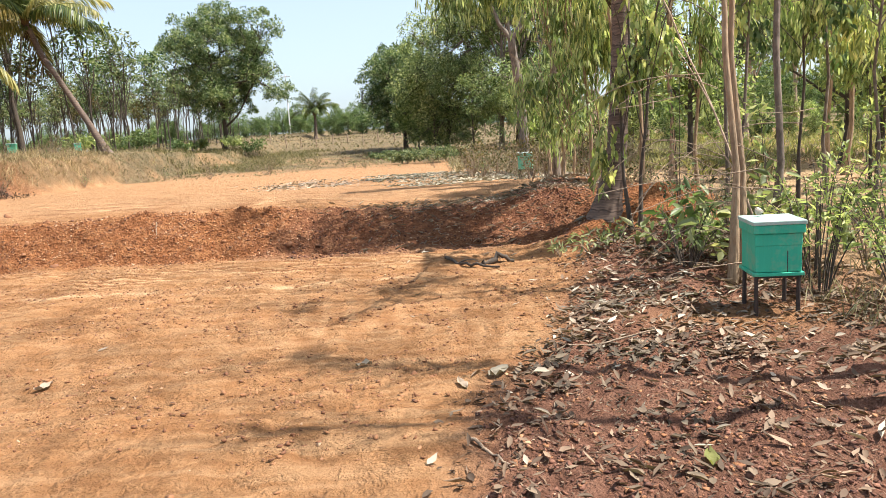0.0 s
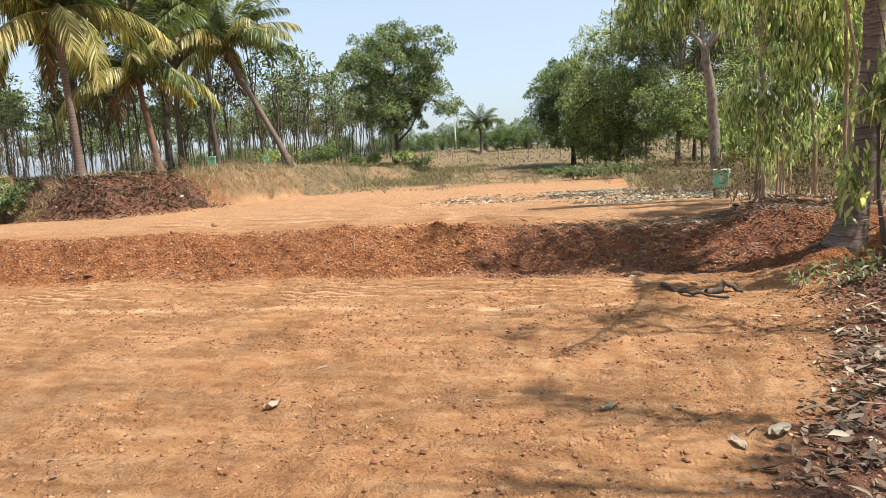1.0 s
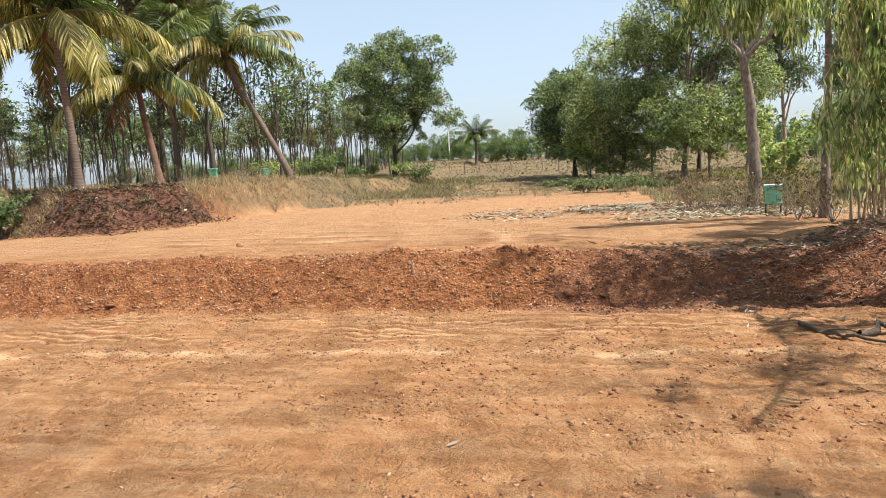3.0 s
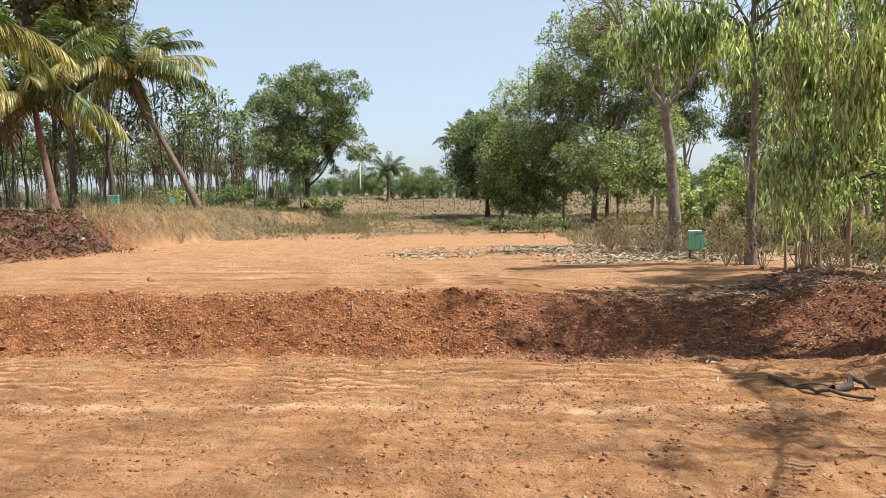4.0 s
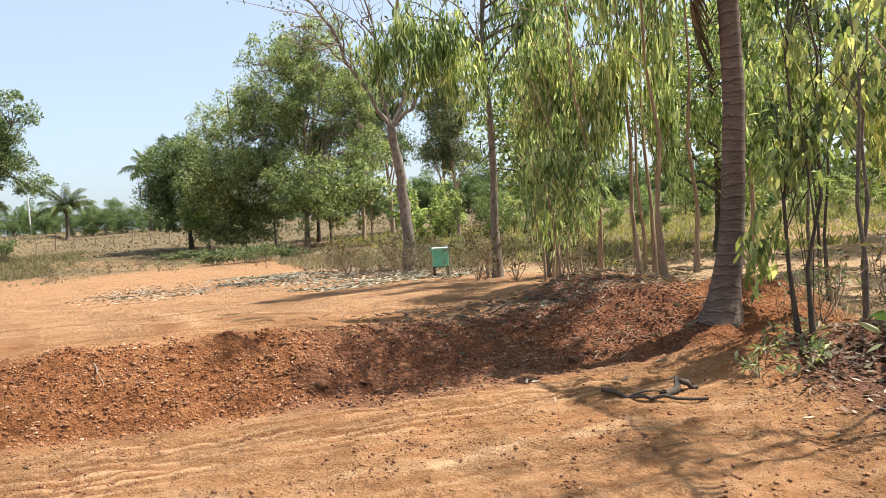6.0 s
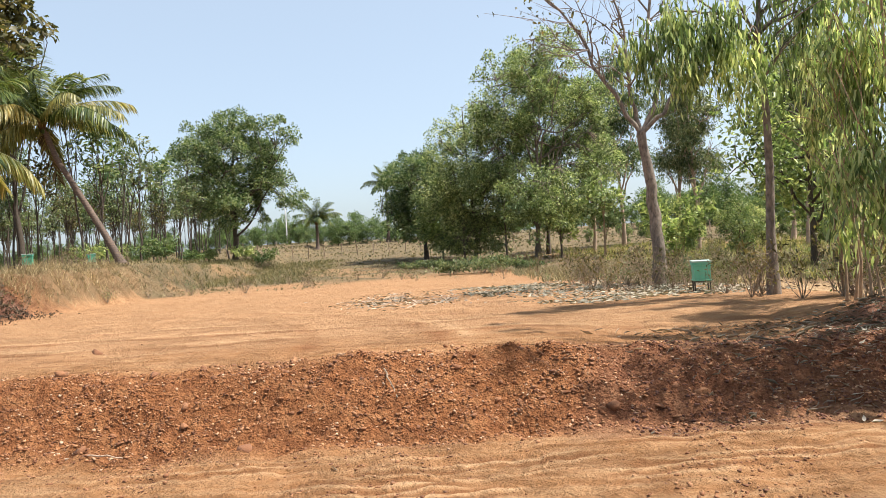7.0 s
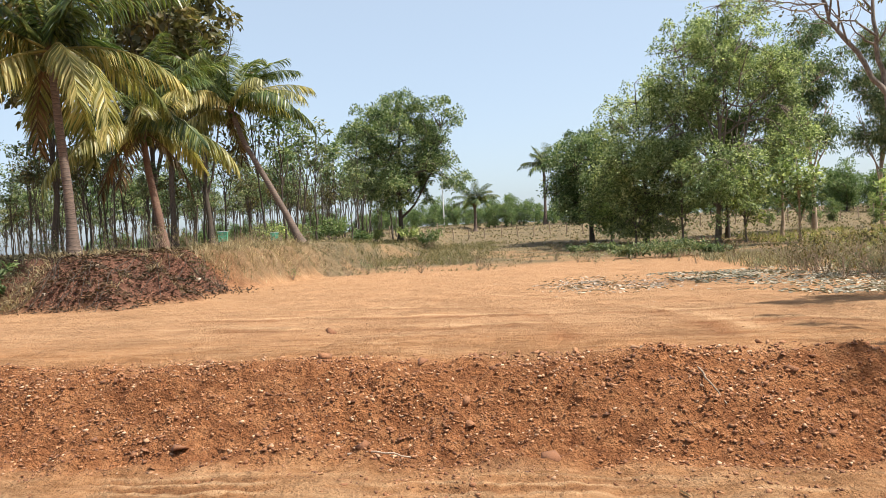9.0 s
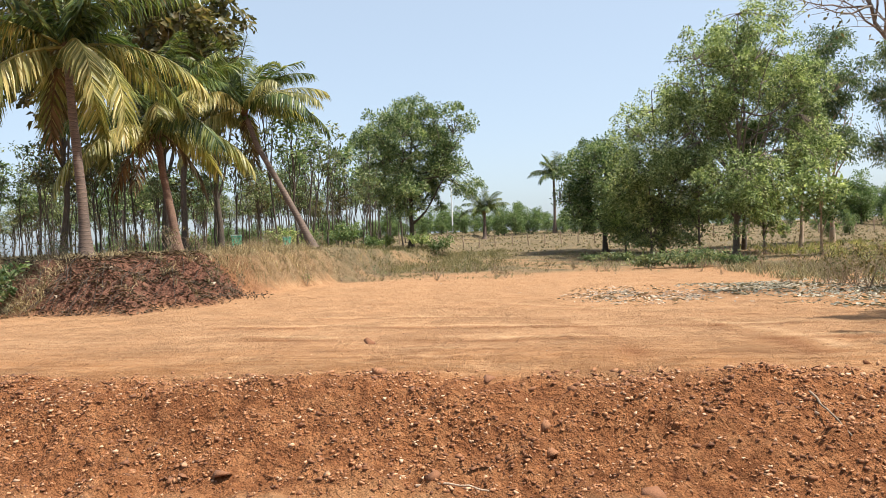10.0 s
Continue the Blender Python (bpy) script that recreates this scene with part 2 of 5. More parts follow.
def ringed(m):
    """Leaf scars round a palm's stem: dark grooves with a paler lip above each."""
    n, l = m.node_tree.nodes, m.node_tree.links
    b = n["Principled BSDF"]
    base = b.inputs["Base Color"].links[0].from_socket
    xyz, wob = n.new("ShaderNodeSeparateXYZ"), noisy(n, l, 3.0, 3, 0.6, own_place(n, l))
    l.new(own_place(n, l), xyz.inputs[0])
    turns = sum_of(n, l, "ADD", sum_of(n, l, "MULTIPLY", xyz.outputs[2], 9.0), sum_of(n, l, "MULTIPLY", wob, 1.6))
    saw = sum_of(n, l, "FRACT", turns, 0.0)
    # ring shading put into the colour, as high sun barely shades the ridges
    c = blend(n, l, 1.0, base, ramp_of(n, l, saw, [(0.0, (0.42, 0.4, 0.39)), (0.1, (0.6, 0.58, 0.57)), (0.18, (1.3, 1.26, 1.22)), (0.45, (1.05, 1.02, 1.0)), (1.0, (0.92, 0.9, 0.9))]), "MULTIPLY")
    l.new(c, b.inputs["Base Color"])
    relief(n, l, b, saw, 0.25, 0.012)
    return m


BARK_PALM = ringed(bark_material("palm_bark", (0.06, 0.044, 0.036), (0.2, 0.145, 0.115), 5.0, (2, 2, 14), 0.5))
BARK_PALM_RED = bark_material("reddish_palm_bark", (0.09, 0.05, 0.035), (0.23, 0.135, 0.092), 5.0, (2, 2, 14), 0.5)
TWIG = bark_material("dry_twig", (0.16, 0.11, 0.075), (0.36, 0.27, 0.19))
CLOD = varied_material("soil_clod", [(0.0, (0.15, 0.06, 0.028)), (0.5, (0.25, 0.108, 0.048)), (0.92, (0.36, 0.175, 0.083)), (1.0, (0.46, 0.29, 0.175))])
CLOD_DARK = varied_material("turned_soil_clod", [(0.0, (0.085, 0.034, 0.022)), (0.5, (0.15, 0.062, 0.039)), (1.0, (0.24, 0.11, 0.068))])
GRAVEL = varied_material("loose_gravel", [(0.0, (0.13, 0.05, 0.022)), (0.45, (0.28, 0.118, 0.05)), (0.85, (0.43, 0.215, 0.102)), (1.0, (0.56, 0.38, 0.25))])
STONE = varied_material("field_stone", [(0.0, (0.30, 0.22, 0.16)), (1.0, (0.5, 0.42, 0.34))], per_island=False)
HIVE_GREEN = paint_material("hive_green_paint", (0.028, 0.42, 0.27))
HIVE_PALE = paint_material("faded_green_paint", (0.13, 0.46, 0.32))
HIVE_DARK = paint_material("weathered_green_paint", (0.05, 0.33, 0.20))
HIVE_ROOF = paint_material("pale_roof_sheet", (0.36, 0.49, 0.44))
IRON = paint_material("rusty_iron", (0.03, 0.022, 0.02), (0.12, 0.06, 0.04))
CONCRETE = paint_material("whitewashed_pole", (0.66, 0.66, 0.64))


# ---- mesh tools ----
def pack(pieces):
    """Joins (verts, faces) pieces, faces as index arrays, into one pair."""
    vs, fs, base = [], [], 0
    for v, f in pieces:
        vs.append(np.asarray(v, float))
        fs.append(np.asarray(f, int) + base)
        base += len(v)
    return np.vstack(vs), fs


def mesh_of(name, pieces, material, smooth=False):
    v, fs = pack(pieces)
    me = bpy.data.meshes.new(name)
    loops = np.concatenate([f.ravel() for f in fs])
    sizes = np.concatenate([np.full(len(f), f.shape[1]) for f in fs])
    me.vertices.add(len(v))
    me.vertices.foreach_set("co", v.astype(np.float32).ravel())
    me.loops.add(len(loops))
    me.loops.foreach_set("vertex_index", loops.astype(np.int32))
    me.polygons.add(len(sizes))
    me.polygons.foreach_set("loop_start", np.concatenate([[0], np.cumsum(sizes)[:-1]]).astype(np.int32))
    if smooth:
        me.polygons.foreach_set("use_smooth", np.ones(len(sizes), bool))
    me.update(calc_edges=True)
    me.materials.append(material)
    return me


def thing(name, place, label, category, group="", turn=0.0, kind=""):
    ob = new(name)
    ob.empty_display_size = 0.1
    ob.matrix_world = pose(*place, 0, 0, turn)
    return tagged(ob, label, category, group, kind)


def part(name, mesh, parent, label="", m=None):
    ob = new(name, mesh)
    ob.parent = parent
    if m is not None:
        ob.matrix_local = m
    return tagged(ob, label)


def tube(path, radii, sides=7, lumps=0.0, rng=None):
    """A tapered round stem along a path, closed at its end."""
    path = np.asarray(path, float)
    k = len(path)
    d = np.gradient(path, axis=0)
    d /= np.linalg.norm(d, axis=1)[:, None] + 1e-9
    side = np.cross(d, [0.31, 0.95, 0.05])
    side /= np.linalg.norm(side, axis=1)[:, None] + 1e-9
    up = np.cross(d, side)
    a = np.arange(sides) * 2 * math.pi / sides
    r = np.asarray(radii, float)[:, None] * np.ones((1, sides))
    if lumps and rng is not None:
        r = r * (1 + lumps * rng.standard_normal(r.shape))
    v = path[:, None] + r[..., None] * (np.cos(a)[None, :, None] * side[:, None] + np.sin(a)[None, :, None] * up[:, None])
    i, j = np.meshgrid(np.arange(k - 1), np.arange(sides), indexing="ij")
    j2 = (j + 1) % sides
    f = np.stack([i * sides + j, i * sides + j2, (i + 1) * sides + j2, (i + 1) * sides + j], -1).reshape(-1, 4)
    return v.reshape(-1, 3), f


def bend(a, b, sag, k=6):
    """A bowed path from a to b; sag: how far its middle is moved (a vector)."""
    t = np.linspace(0, 1, k)[:, None]
    a, b, sag = (np.asarray(x, float) for x in (a, b, sag))
    return a + (b - a) * t + sag * (4 * t * (1 - t))


def leaves(p, d, length, width, rng, curl=0.15):
    """One folded, pointed leaf at each place p, running along d."""
    n = len(p)
    d = d / (np.linalg.norm(d, axis=1)[:, None] + 1e-9)
    s = np.cross(d, np.array([0, 0, 1.0]) + 0.75 * rng.standard_normal((n, 3)))
    s /= np.linalg.norm(s, axis=1)[:, None] + 1e-9
    u = np.cross(s, d)
    ln = (length * rng.uniform(0.65, 1.3, n))[:, None]
    w = (width * rng.uniform(0.7, 1.25, n))[:, None]
    q = np.stack([p, p + d * ln * 0.45 + s * w * 0.5 + u * ln * curl, p + d * ln, p + d * ln * 0.45 - s * w * 0.5 + u * ln * curl], 1)
    f = np.array([[0, 1, 2], [0, 2, 3]])
    return q.reshape(-1, 3), (f[None] + 4 * np.arange(n)[:, None, None]).reshape(-1, 3)


def broad_leaves(p, d, length, width, rng, curl=0.12):
    """Rounded leaves, folded along the rib and bent down at the tip."""
    n = len(p)
    d = d / (np.linalg.norm(d, axis=1)[:, None] + 1e-9)
    s = np.cross(d, np.array([0, 0, 1.0]) + 0.7 * rng.standard_normal((n, 3)))
    s /= np.linalg.norm(s, axis=1)[:, None] + 1e-9
    u = np.cross(s, d)
    ln = (length * rng.uniform(0.55, 1.3, n))[:, None]
    w = (width * rng.uniform(0.65, 1.25, n))[:, None]
    c = curl * rng.uniform(0.2, 1.8, (n, 1)) * ln
    tip = -u * ln * rng.uniform(0.0, 0.35, (n, 1))
    q = np.stack([p, p + d * ln * 0.3 + s * w * 0.45 + u * c, p + d * ln * 0.65 + s * w * 0.4 + u * c * 0.6 + tip * 0.3, p + d * ln + tip,
                  p + d * ln * 0.65 - s * w * 0.4 + u * c * 0.6 + tip * 0.3, p + d * ln * 0.3 - s * w * 0.45 + u * c], 1)
    f = np.array([[0, 1, 2], [0, 2, 3], [0, 3, 4], [0, 4, 5]])
    return q.reshape(-1, 3), (f[None] + 6 * np.arange(n)[:, None, None]).reshape(-1, 3)


def blades(p, d, length, width, rng, droop=0.3):
    """Long narrow leaves of two joints that bow downwards."""
    n = len(p)
    d = d / (np.linalg.norm(d, axis=1)[:, None] + 1e-9)
    s = np.cross(d, np.array([0, 0, 1.0]) + 0.6 * rng.standard_normal((n, 3)))
    s /= np.linalg.norm(s, axis=1)[:, None] + 1e-9
    ln = (length * rng.uniform(0.65, 1.3, n))[:, None]
    w = width * rng.uniform(0.7, 1.25, n)[:, None]
    mid = p + d * ln * 0.5
    d2 = d + np.array([0, 0, -droop])
    end = mid + d2 / (np.linalg.norm(d2, axis=1)[:, None] + 1e-9) * ln * 0.5
    q = np.stack([p - s * w * 0.3, p + s * w * 0.3, mid + s * w * 0.5, mid - s * w * 0.5, end], 1)
    k = 5 * np.arange(n)[:, None]
    tri = np.concatenate([k + [0, 1, 2], k + [0, 2, 3], k + [3, 2, 4]])
    return q.reshape(-1, 3), tri


def lump(rng, size, flat=0.7, rough=0.22, rings=4, sides=6):
    """An uneven stone or clod, a closed shape that rests on z = 0."""
    v = [(0, 0, -1.0)]
    for i in range(1, rings):
        a = math.pi * i / rings
        for j in range(sides):
            b = 2 * math.pi * (j + 0.5 * (i % 2)) / sides
            v.append((math.sin(a) * math.cos(b), math.sin(a) * math.sin(b), -math.cos(a)))
    v.append((0, 0, 1.0))
    v = np.array(v) * (1 + rough * rng.standard_normal((len(v), 1)))
    v *= np.array([1, rng.uniform(0.65, 1.0), flat]) * size / 2
    v[:, 2] -= v[:, 2].min() * 0.7
    tri = []
    for j in range(sides):
        tri.append((0, 1 + (j + 1) % sides, 1 + j))
    for i in range(rings - 2):
        for j in range(sides):
            a, b = 1 + i * sides + j, 1 + i * sides + (j + 1) % sides
            tri += [(a, b, b + sides), (a, b + sides, a + sides)]
    top = len(v) - 1
    for j in range(sides):
        a = 1 + (rings - 2) * sides
        tri.append((top, a + j, a + (j + 1) % sides))
    return v, np.array(tri)


def shard(rng, size, flat=0.65, n=11):
    """An angular clod or stone: the hull of a few random points, resting on z = 0."""
    bm = bmesh.new()
    for p in rng.standard_normal((n, 3)):
        bm.verts.new(Vector(p / np.linalg.norm(p) * rng.uniform(0.55, 1.1)))
    bmesh.ops.convex_hull(bm, input=bm.verts[:])
    bmesh.ops.delete(bm, geom=[v for v in bm.verts if not v.link_faces], context="VERTS")
    bmesh.ops.triangulate(bm, faces=bm.faces[:])
    bm.verts.index_update()
    v = np.array([w.co[:] for w in bm.verts]) * np.array([1, rng.uniform(0.6, 1.0), flat]) * size / 2
    f = np.array([[w.index for w in q.verts] for q in bm.faces])
    bm.free()
    v[:, 2] -= v[:, 2].min() * 0.7
    return v, f


def scattered(protos, places, turns, sizes):
    """Copies of small shapes joined for one mesh of loose stuff."""
    out = []
    for i, (p, a, s) in enumerate(zip(places, turns, sizes)):
        v, f = protos[i % len(protos)]
        c, n = math.cos(a), math.sin(a)
        w = v * s
        out.append((np.stack([w[:, 0] * c - w[:, 1] * n, w[:, 0] * n + w[:, 1] * c, w[:, 2]], 1) + p, f))
    return out


# ---- the lie of the land ----
LATTICE = np.random.RandomState(5).rand(256, 256)


def value_noise(x, y):
    xi, yi = np.floor(x).astype(int), np.floor(y).astype(int)
    u, v = x - xi, y - yi
    u, v = u * u * (3 - 2 * u), v * v * (3 - 2 * v)
    g = LATTICE
    a, b = g[xi % 256, yi % 256], g[(xi + 1) % 256, yi % 256]
    c, d = g[xi % 256, (yi + 1) % 256], g[(xi + 1) % 256, (yi + 1) % 256]
    return (a + (b - a) * u) * (1 - v) + (c + (d - c) * u) * v - 0.5


def rough_noise(x, y, size, octaves=4, gain=0.55):
    z, amp, f = 0.0, 1.0, 1.0 / size
    for k in range(octaves):
        z = z + amp * value_noise(x * f + 17.3 * k, y * f + 5.1 * k)
        amp, f = amp * gain, f * 2.1
    return z


def ease(a, b, x):
    t = np.clip((x - a) / (b - a), 0, 1)
    return t * t * (3 - 2 * t)


def zones(x, y):
    """Where each kind of ground lies: step, slope face, litter strip, field, straw cover, left bank."""
    w = rough_noise(x, y, 1.6, 3)
    yl = y + 0.22 * rough_noise(x, y * 0 + 3.3, 1.3, 3)
    step = ease(9.42, 10.55, yl + 0.5 * ease(0.3, 2.0, x))
    ridge = ease(0.9, 1.9, x + 0.3 * w) * ease(5.4, 8.7, y) * (1 - ease(8.9, 10.6, y))
    field = ease(2.9, 4.3, x + 0.35 * w) * ease(-4, 1, y)
    face = np.clip(ease(9.25, 9.6, yl + 0.5 * ease(0.3, 2.0, x)) * (1 - ease(10.35, 10.8, yl)), 0, 1)
    d = np.minimum(-14.4 - x + 0.9 * w, y - 19.7 + 0.9 * w)
    bank = ease(0.0, 1.6, d)
    bank_face = ease(-0.1, 0.5, d) * (1 - ease(1.7, 2.6, d))
    edge = np.interp(y, [1.0, 3.2, 4.3, 5.2, 6.0, 7.4, 8.6], [-0.5, -0.13, 0.25, 0.72, 0.95, 1.35, 2.0])
    litter = ease(-0.2, 0.3, x - edge + 0.4 * w) * (1 - ease(7.9, 8.9, y + 0.5 * w)) * (1 - 0.85 * np.exp(-((x - 2.15) / 0.65) ** 2 - ((y - 5.45) / 0.35) ** 2))
    straw = ease(33.5, 40.5, y + 5.5 * rough_noise(x, y, 5.0, 3) + 14.0 * ease(2, 7, x))
    return step, ridge, field, face, bank, bank_face, litter, straw


def height(x, y):
    x, y = np.asarray(x, float), np.asarray(y, float)
    step, ridge, field, face, bank, bank_face, litter, straw = zones(x, y)
    terrace = np.interp(y, [10.4, 13, 16, 20, 28, 35, 50, 120], [0.5, 0.38, 0.25, 0.1, -0.08, -0.2, -0.24, -0.3])
    rise = np.interp(y, [52, 66, 100, 150], [0, 0.4, 1.7, 2.4]) * ease(-70, -28, x)
    dip = 0.12 * ease(-2.3, -0.9, x) * (1 - ease(0.8, 1.7, x)) * (1 - ease(11.8, 15.0, y))
    z = (terrace - dip) * step + 0.2 * ridge
    z = z * (1 - field) + np.interp(y, [8, 30, 120], [-0.02, -0.12, -0.3]) * field
    z = z + 0.16 * np.exp(-((x - 1.9) / 0.8) ** 2 - ((y - 11.6) / 0.8) ** 2)
    z = z + 0.14 * np.exp(-((x - 2.3) / 0.45) ** 2 - ((y - 8.0) / 0.4) ** 2)
    z = z + bank * np.interp(y, [20, 24, 42, 60, 120], [1.2, 1.35, 1.4, 0.65, 0.4])
    z = z + rise
    near = np.clip(1.2 - np.hypot(x + 2, y - 7) / 40, 0.15, 1)
    z = z + near * (0.035 * rough_noise(x, y, 1.3, 3, 0.55) + (0.034 - 0.016 * step) * rough_noise(x, y, 0.2, 3, 0.7) - 0.016 * np.abs(rough_noise(x + 0.4 * y, y - 0.5 * x, 0.5, 3, 0.6)))
    z = z + face * (0.1 * rough_noise(x, y, 0.34, 3, 0.6) + 0.055 * rough_noise(x, y, 0.11, 2))
    z = z + 0.16 * bank_face * rough_noise(x, y, 0.9, 4, 0.6)
    z = z + 0.05 * (ridge + litter) * rough_noise(x, y, 0.25, 3, 0.6)
    return z + 0.01 * treads(x, y)


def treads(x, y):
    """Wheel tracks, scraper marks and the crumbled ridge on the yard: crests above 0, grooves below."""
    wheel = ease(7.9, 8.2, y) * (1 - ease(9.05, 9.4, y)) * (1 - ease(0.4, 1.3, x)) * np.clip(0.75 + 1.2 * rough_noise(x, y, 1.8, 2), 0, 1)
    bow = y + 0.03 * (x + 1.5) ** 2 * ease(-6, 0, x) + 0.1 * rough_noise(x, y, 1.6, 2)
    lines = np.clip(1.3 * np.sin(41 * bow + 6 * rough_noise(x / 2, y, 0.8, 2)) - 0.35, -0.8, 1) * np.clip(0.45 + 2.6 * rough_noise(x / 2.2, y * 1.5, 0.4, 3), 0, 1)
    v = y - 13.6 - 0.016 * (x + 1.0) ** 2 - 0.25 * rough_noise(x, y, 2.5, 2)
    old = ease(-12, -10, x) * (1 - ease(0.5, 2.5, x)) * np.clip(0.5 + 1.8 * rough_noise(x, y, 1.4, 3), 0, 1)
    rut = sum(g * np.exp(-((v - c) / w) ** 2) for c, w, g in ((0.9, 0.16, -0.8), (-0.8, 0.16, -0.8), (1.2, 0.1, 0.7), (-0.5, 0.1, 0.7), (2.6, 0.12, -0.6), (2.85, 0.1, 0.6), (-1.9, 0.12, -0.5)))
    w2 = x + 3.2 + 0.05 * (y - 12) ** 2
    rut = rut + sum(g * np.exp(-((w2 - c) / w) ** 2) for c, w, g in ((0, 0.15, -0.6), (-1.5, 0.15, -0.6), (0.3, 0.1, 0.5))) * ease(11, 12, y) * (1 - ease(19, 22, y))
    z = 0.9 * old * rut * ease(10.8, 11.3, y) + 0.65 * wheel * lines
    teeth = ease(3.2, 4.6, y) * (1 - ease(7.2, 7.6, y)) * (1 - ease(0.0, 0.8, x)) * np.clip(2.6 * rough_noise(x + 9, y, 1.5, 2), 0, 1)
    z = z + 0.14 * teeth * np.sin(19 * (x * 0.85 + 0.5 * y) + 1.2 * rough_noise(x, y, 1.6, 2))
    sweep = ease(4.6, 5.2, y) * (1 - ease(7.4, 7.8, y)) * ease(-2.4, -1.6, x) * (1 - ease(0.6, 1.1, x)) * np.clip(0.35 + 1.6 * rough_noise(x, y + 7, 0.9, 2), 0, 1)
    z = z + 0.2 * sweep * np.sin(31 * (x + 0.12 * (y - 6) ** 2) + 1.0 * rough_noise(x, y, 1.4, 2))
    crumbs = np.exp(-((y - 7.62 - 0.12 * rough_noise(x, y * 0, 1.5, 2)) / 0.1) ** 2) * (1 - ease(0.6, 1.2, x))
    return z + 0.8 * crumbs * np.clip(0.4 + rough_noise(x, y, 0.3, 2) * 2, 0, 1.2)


def gz(x, y):
    return float(height(np.array([x]), np.array([y]))[0])


def on_ground(x, y, sink=0.02):
    return (x, y, gz(x, y) - sink)


def steps_of(spans):
    out = [spans[0][0]]
    for a, b, d in spans:
        out += list(np.linspace(a, b, max(2, int(round((b - a) / d)) + 1))[1:])
    return np.array(out)


def ground():
    far = 900 * (np.linspace(0.034, 1, 26) ** 2.2)
    xs = np.concatenate([-(far + 25)[::-1], steps_of([(-25, -9.5, 0.22), (-9.5, 4.2, 0.05), (4.2, 25, 0.3)]), far + 25])
    ys = np.concatenate([-(far + 2)[::-1], steps_of([(-2, 2.2, 0.3), (2.2, 7.4, 0.045), (7.4, 9.4, 0.032), (9.4, 11.6, 0.045), (11.6, 40, 0.16), (40, 70, 0.6)]), far + 70])
    gx, gy = np.meshgrid(xs, ys, indexing="ij")
    z = height(gx, gy)
    i, j = np.meshgrid(np.arange(len(xs) - 1), np.arange(len(ys) - 1), indexing="ij")
    n = len(ys)
    f = np.stack([i * n + j, (i + 1) * n + j, (i + 1) * n + j + 1, i * n + j + 1], -1).reshape(-1, 4)
    me = mesh_of("ground", [(np.stack([gx, gy, z], -1).reshape(-1, 3), f)], SOIL, True)
    step, ridge, field, face, bank, bank_face, litter, straw = (v.ravel() for v in zones(gx, gy))
    x, y = gx.ravel(), gy.ravel()
    fresh = np.clip(face + 0.9 * ridge * (1 - litter) + 0.75 * bank_face * (1 - ease(27, 30, y)), 0, 1)
    heap = np.exp(-((x - 1.6) / 1.3) ** 2 - ((y - 11.3) / 1.2) ** 2)
    # humus tone over the bank's right end, from a slanting ragged edge
    dark_patch = ease(-2.05, -1.75, x + 0.5 * (10.2 - y) + 0.3 * rough_noise(x, y, 0.5, 3)) * ease(9.0, 9.3, y + 0.15 * rough_noise(x, y, 0.6, 2)) * (1 - ease(10.7, 11.3, y - 0.8 * ease(0.0, 1.5, x))) * (1 - ease(1.6, 2.2, x))
    humus = np.clip(litter * 0.9 + 0.42 * dark_patch + 0.45 * heap + 0.95 * bank_face * (1 - ease(26.5, 29, y + 2.0 * rough_noise(x, y, 0.8, 3))), 0, 1) * (1 - field)
    grass = np.clip(np.maximum(straw * np.maximum(0.55 + 0.45 * (rough_noise(x, y, 3.0, 3) > -0.02), ease(48, 62, y)), np.maximum(0.75 * bank * (1 - 0.85 * bank_face) * (rough_noise(x, y, 1.4, 3) > -0.08), 0.7 * ease(0.0, 0.3, bank) * ease(26.5, 29.0, y))), 0, 1)
    # track relief handed to the soil colour: crests above 0, grooves below
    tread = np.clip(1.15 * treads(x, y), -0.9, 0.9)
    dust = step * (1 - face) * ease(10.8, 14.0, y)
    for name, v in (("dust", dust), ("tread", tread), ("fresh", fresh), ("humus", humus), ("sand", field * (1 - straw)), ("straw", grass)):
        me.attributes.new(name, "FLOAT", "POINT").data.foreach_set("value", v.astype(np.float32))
    return tagged(new("ground", me), "bare orange laterite earth, stepped, with dry grass beyond", "ground", kind="structure")


ground()


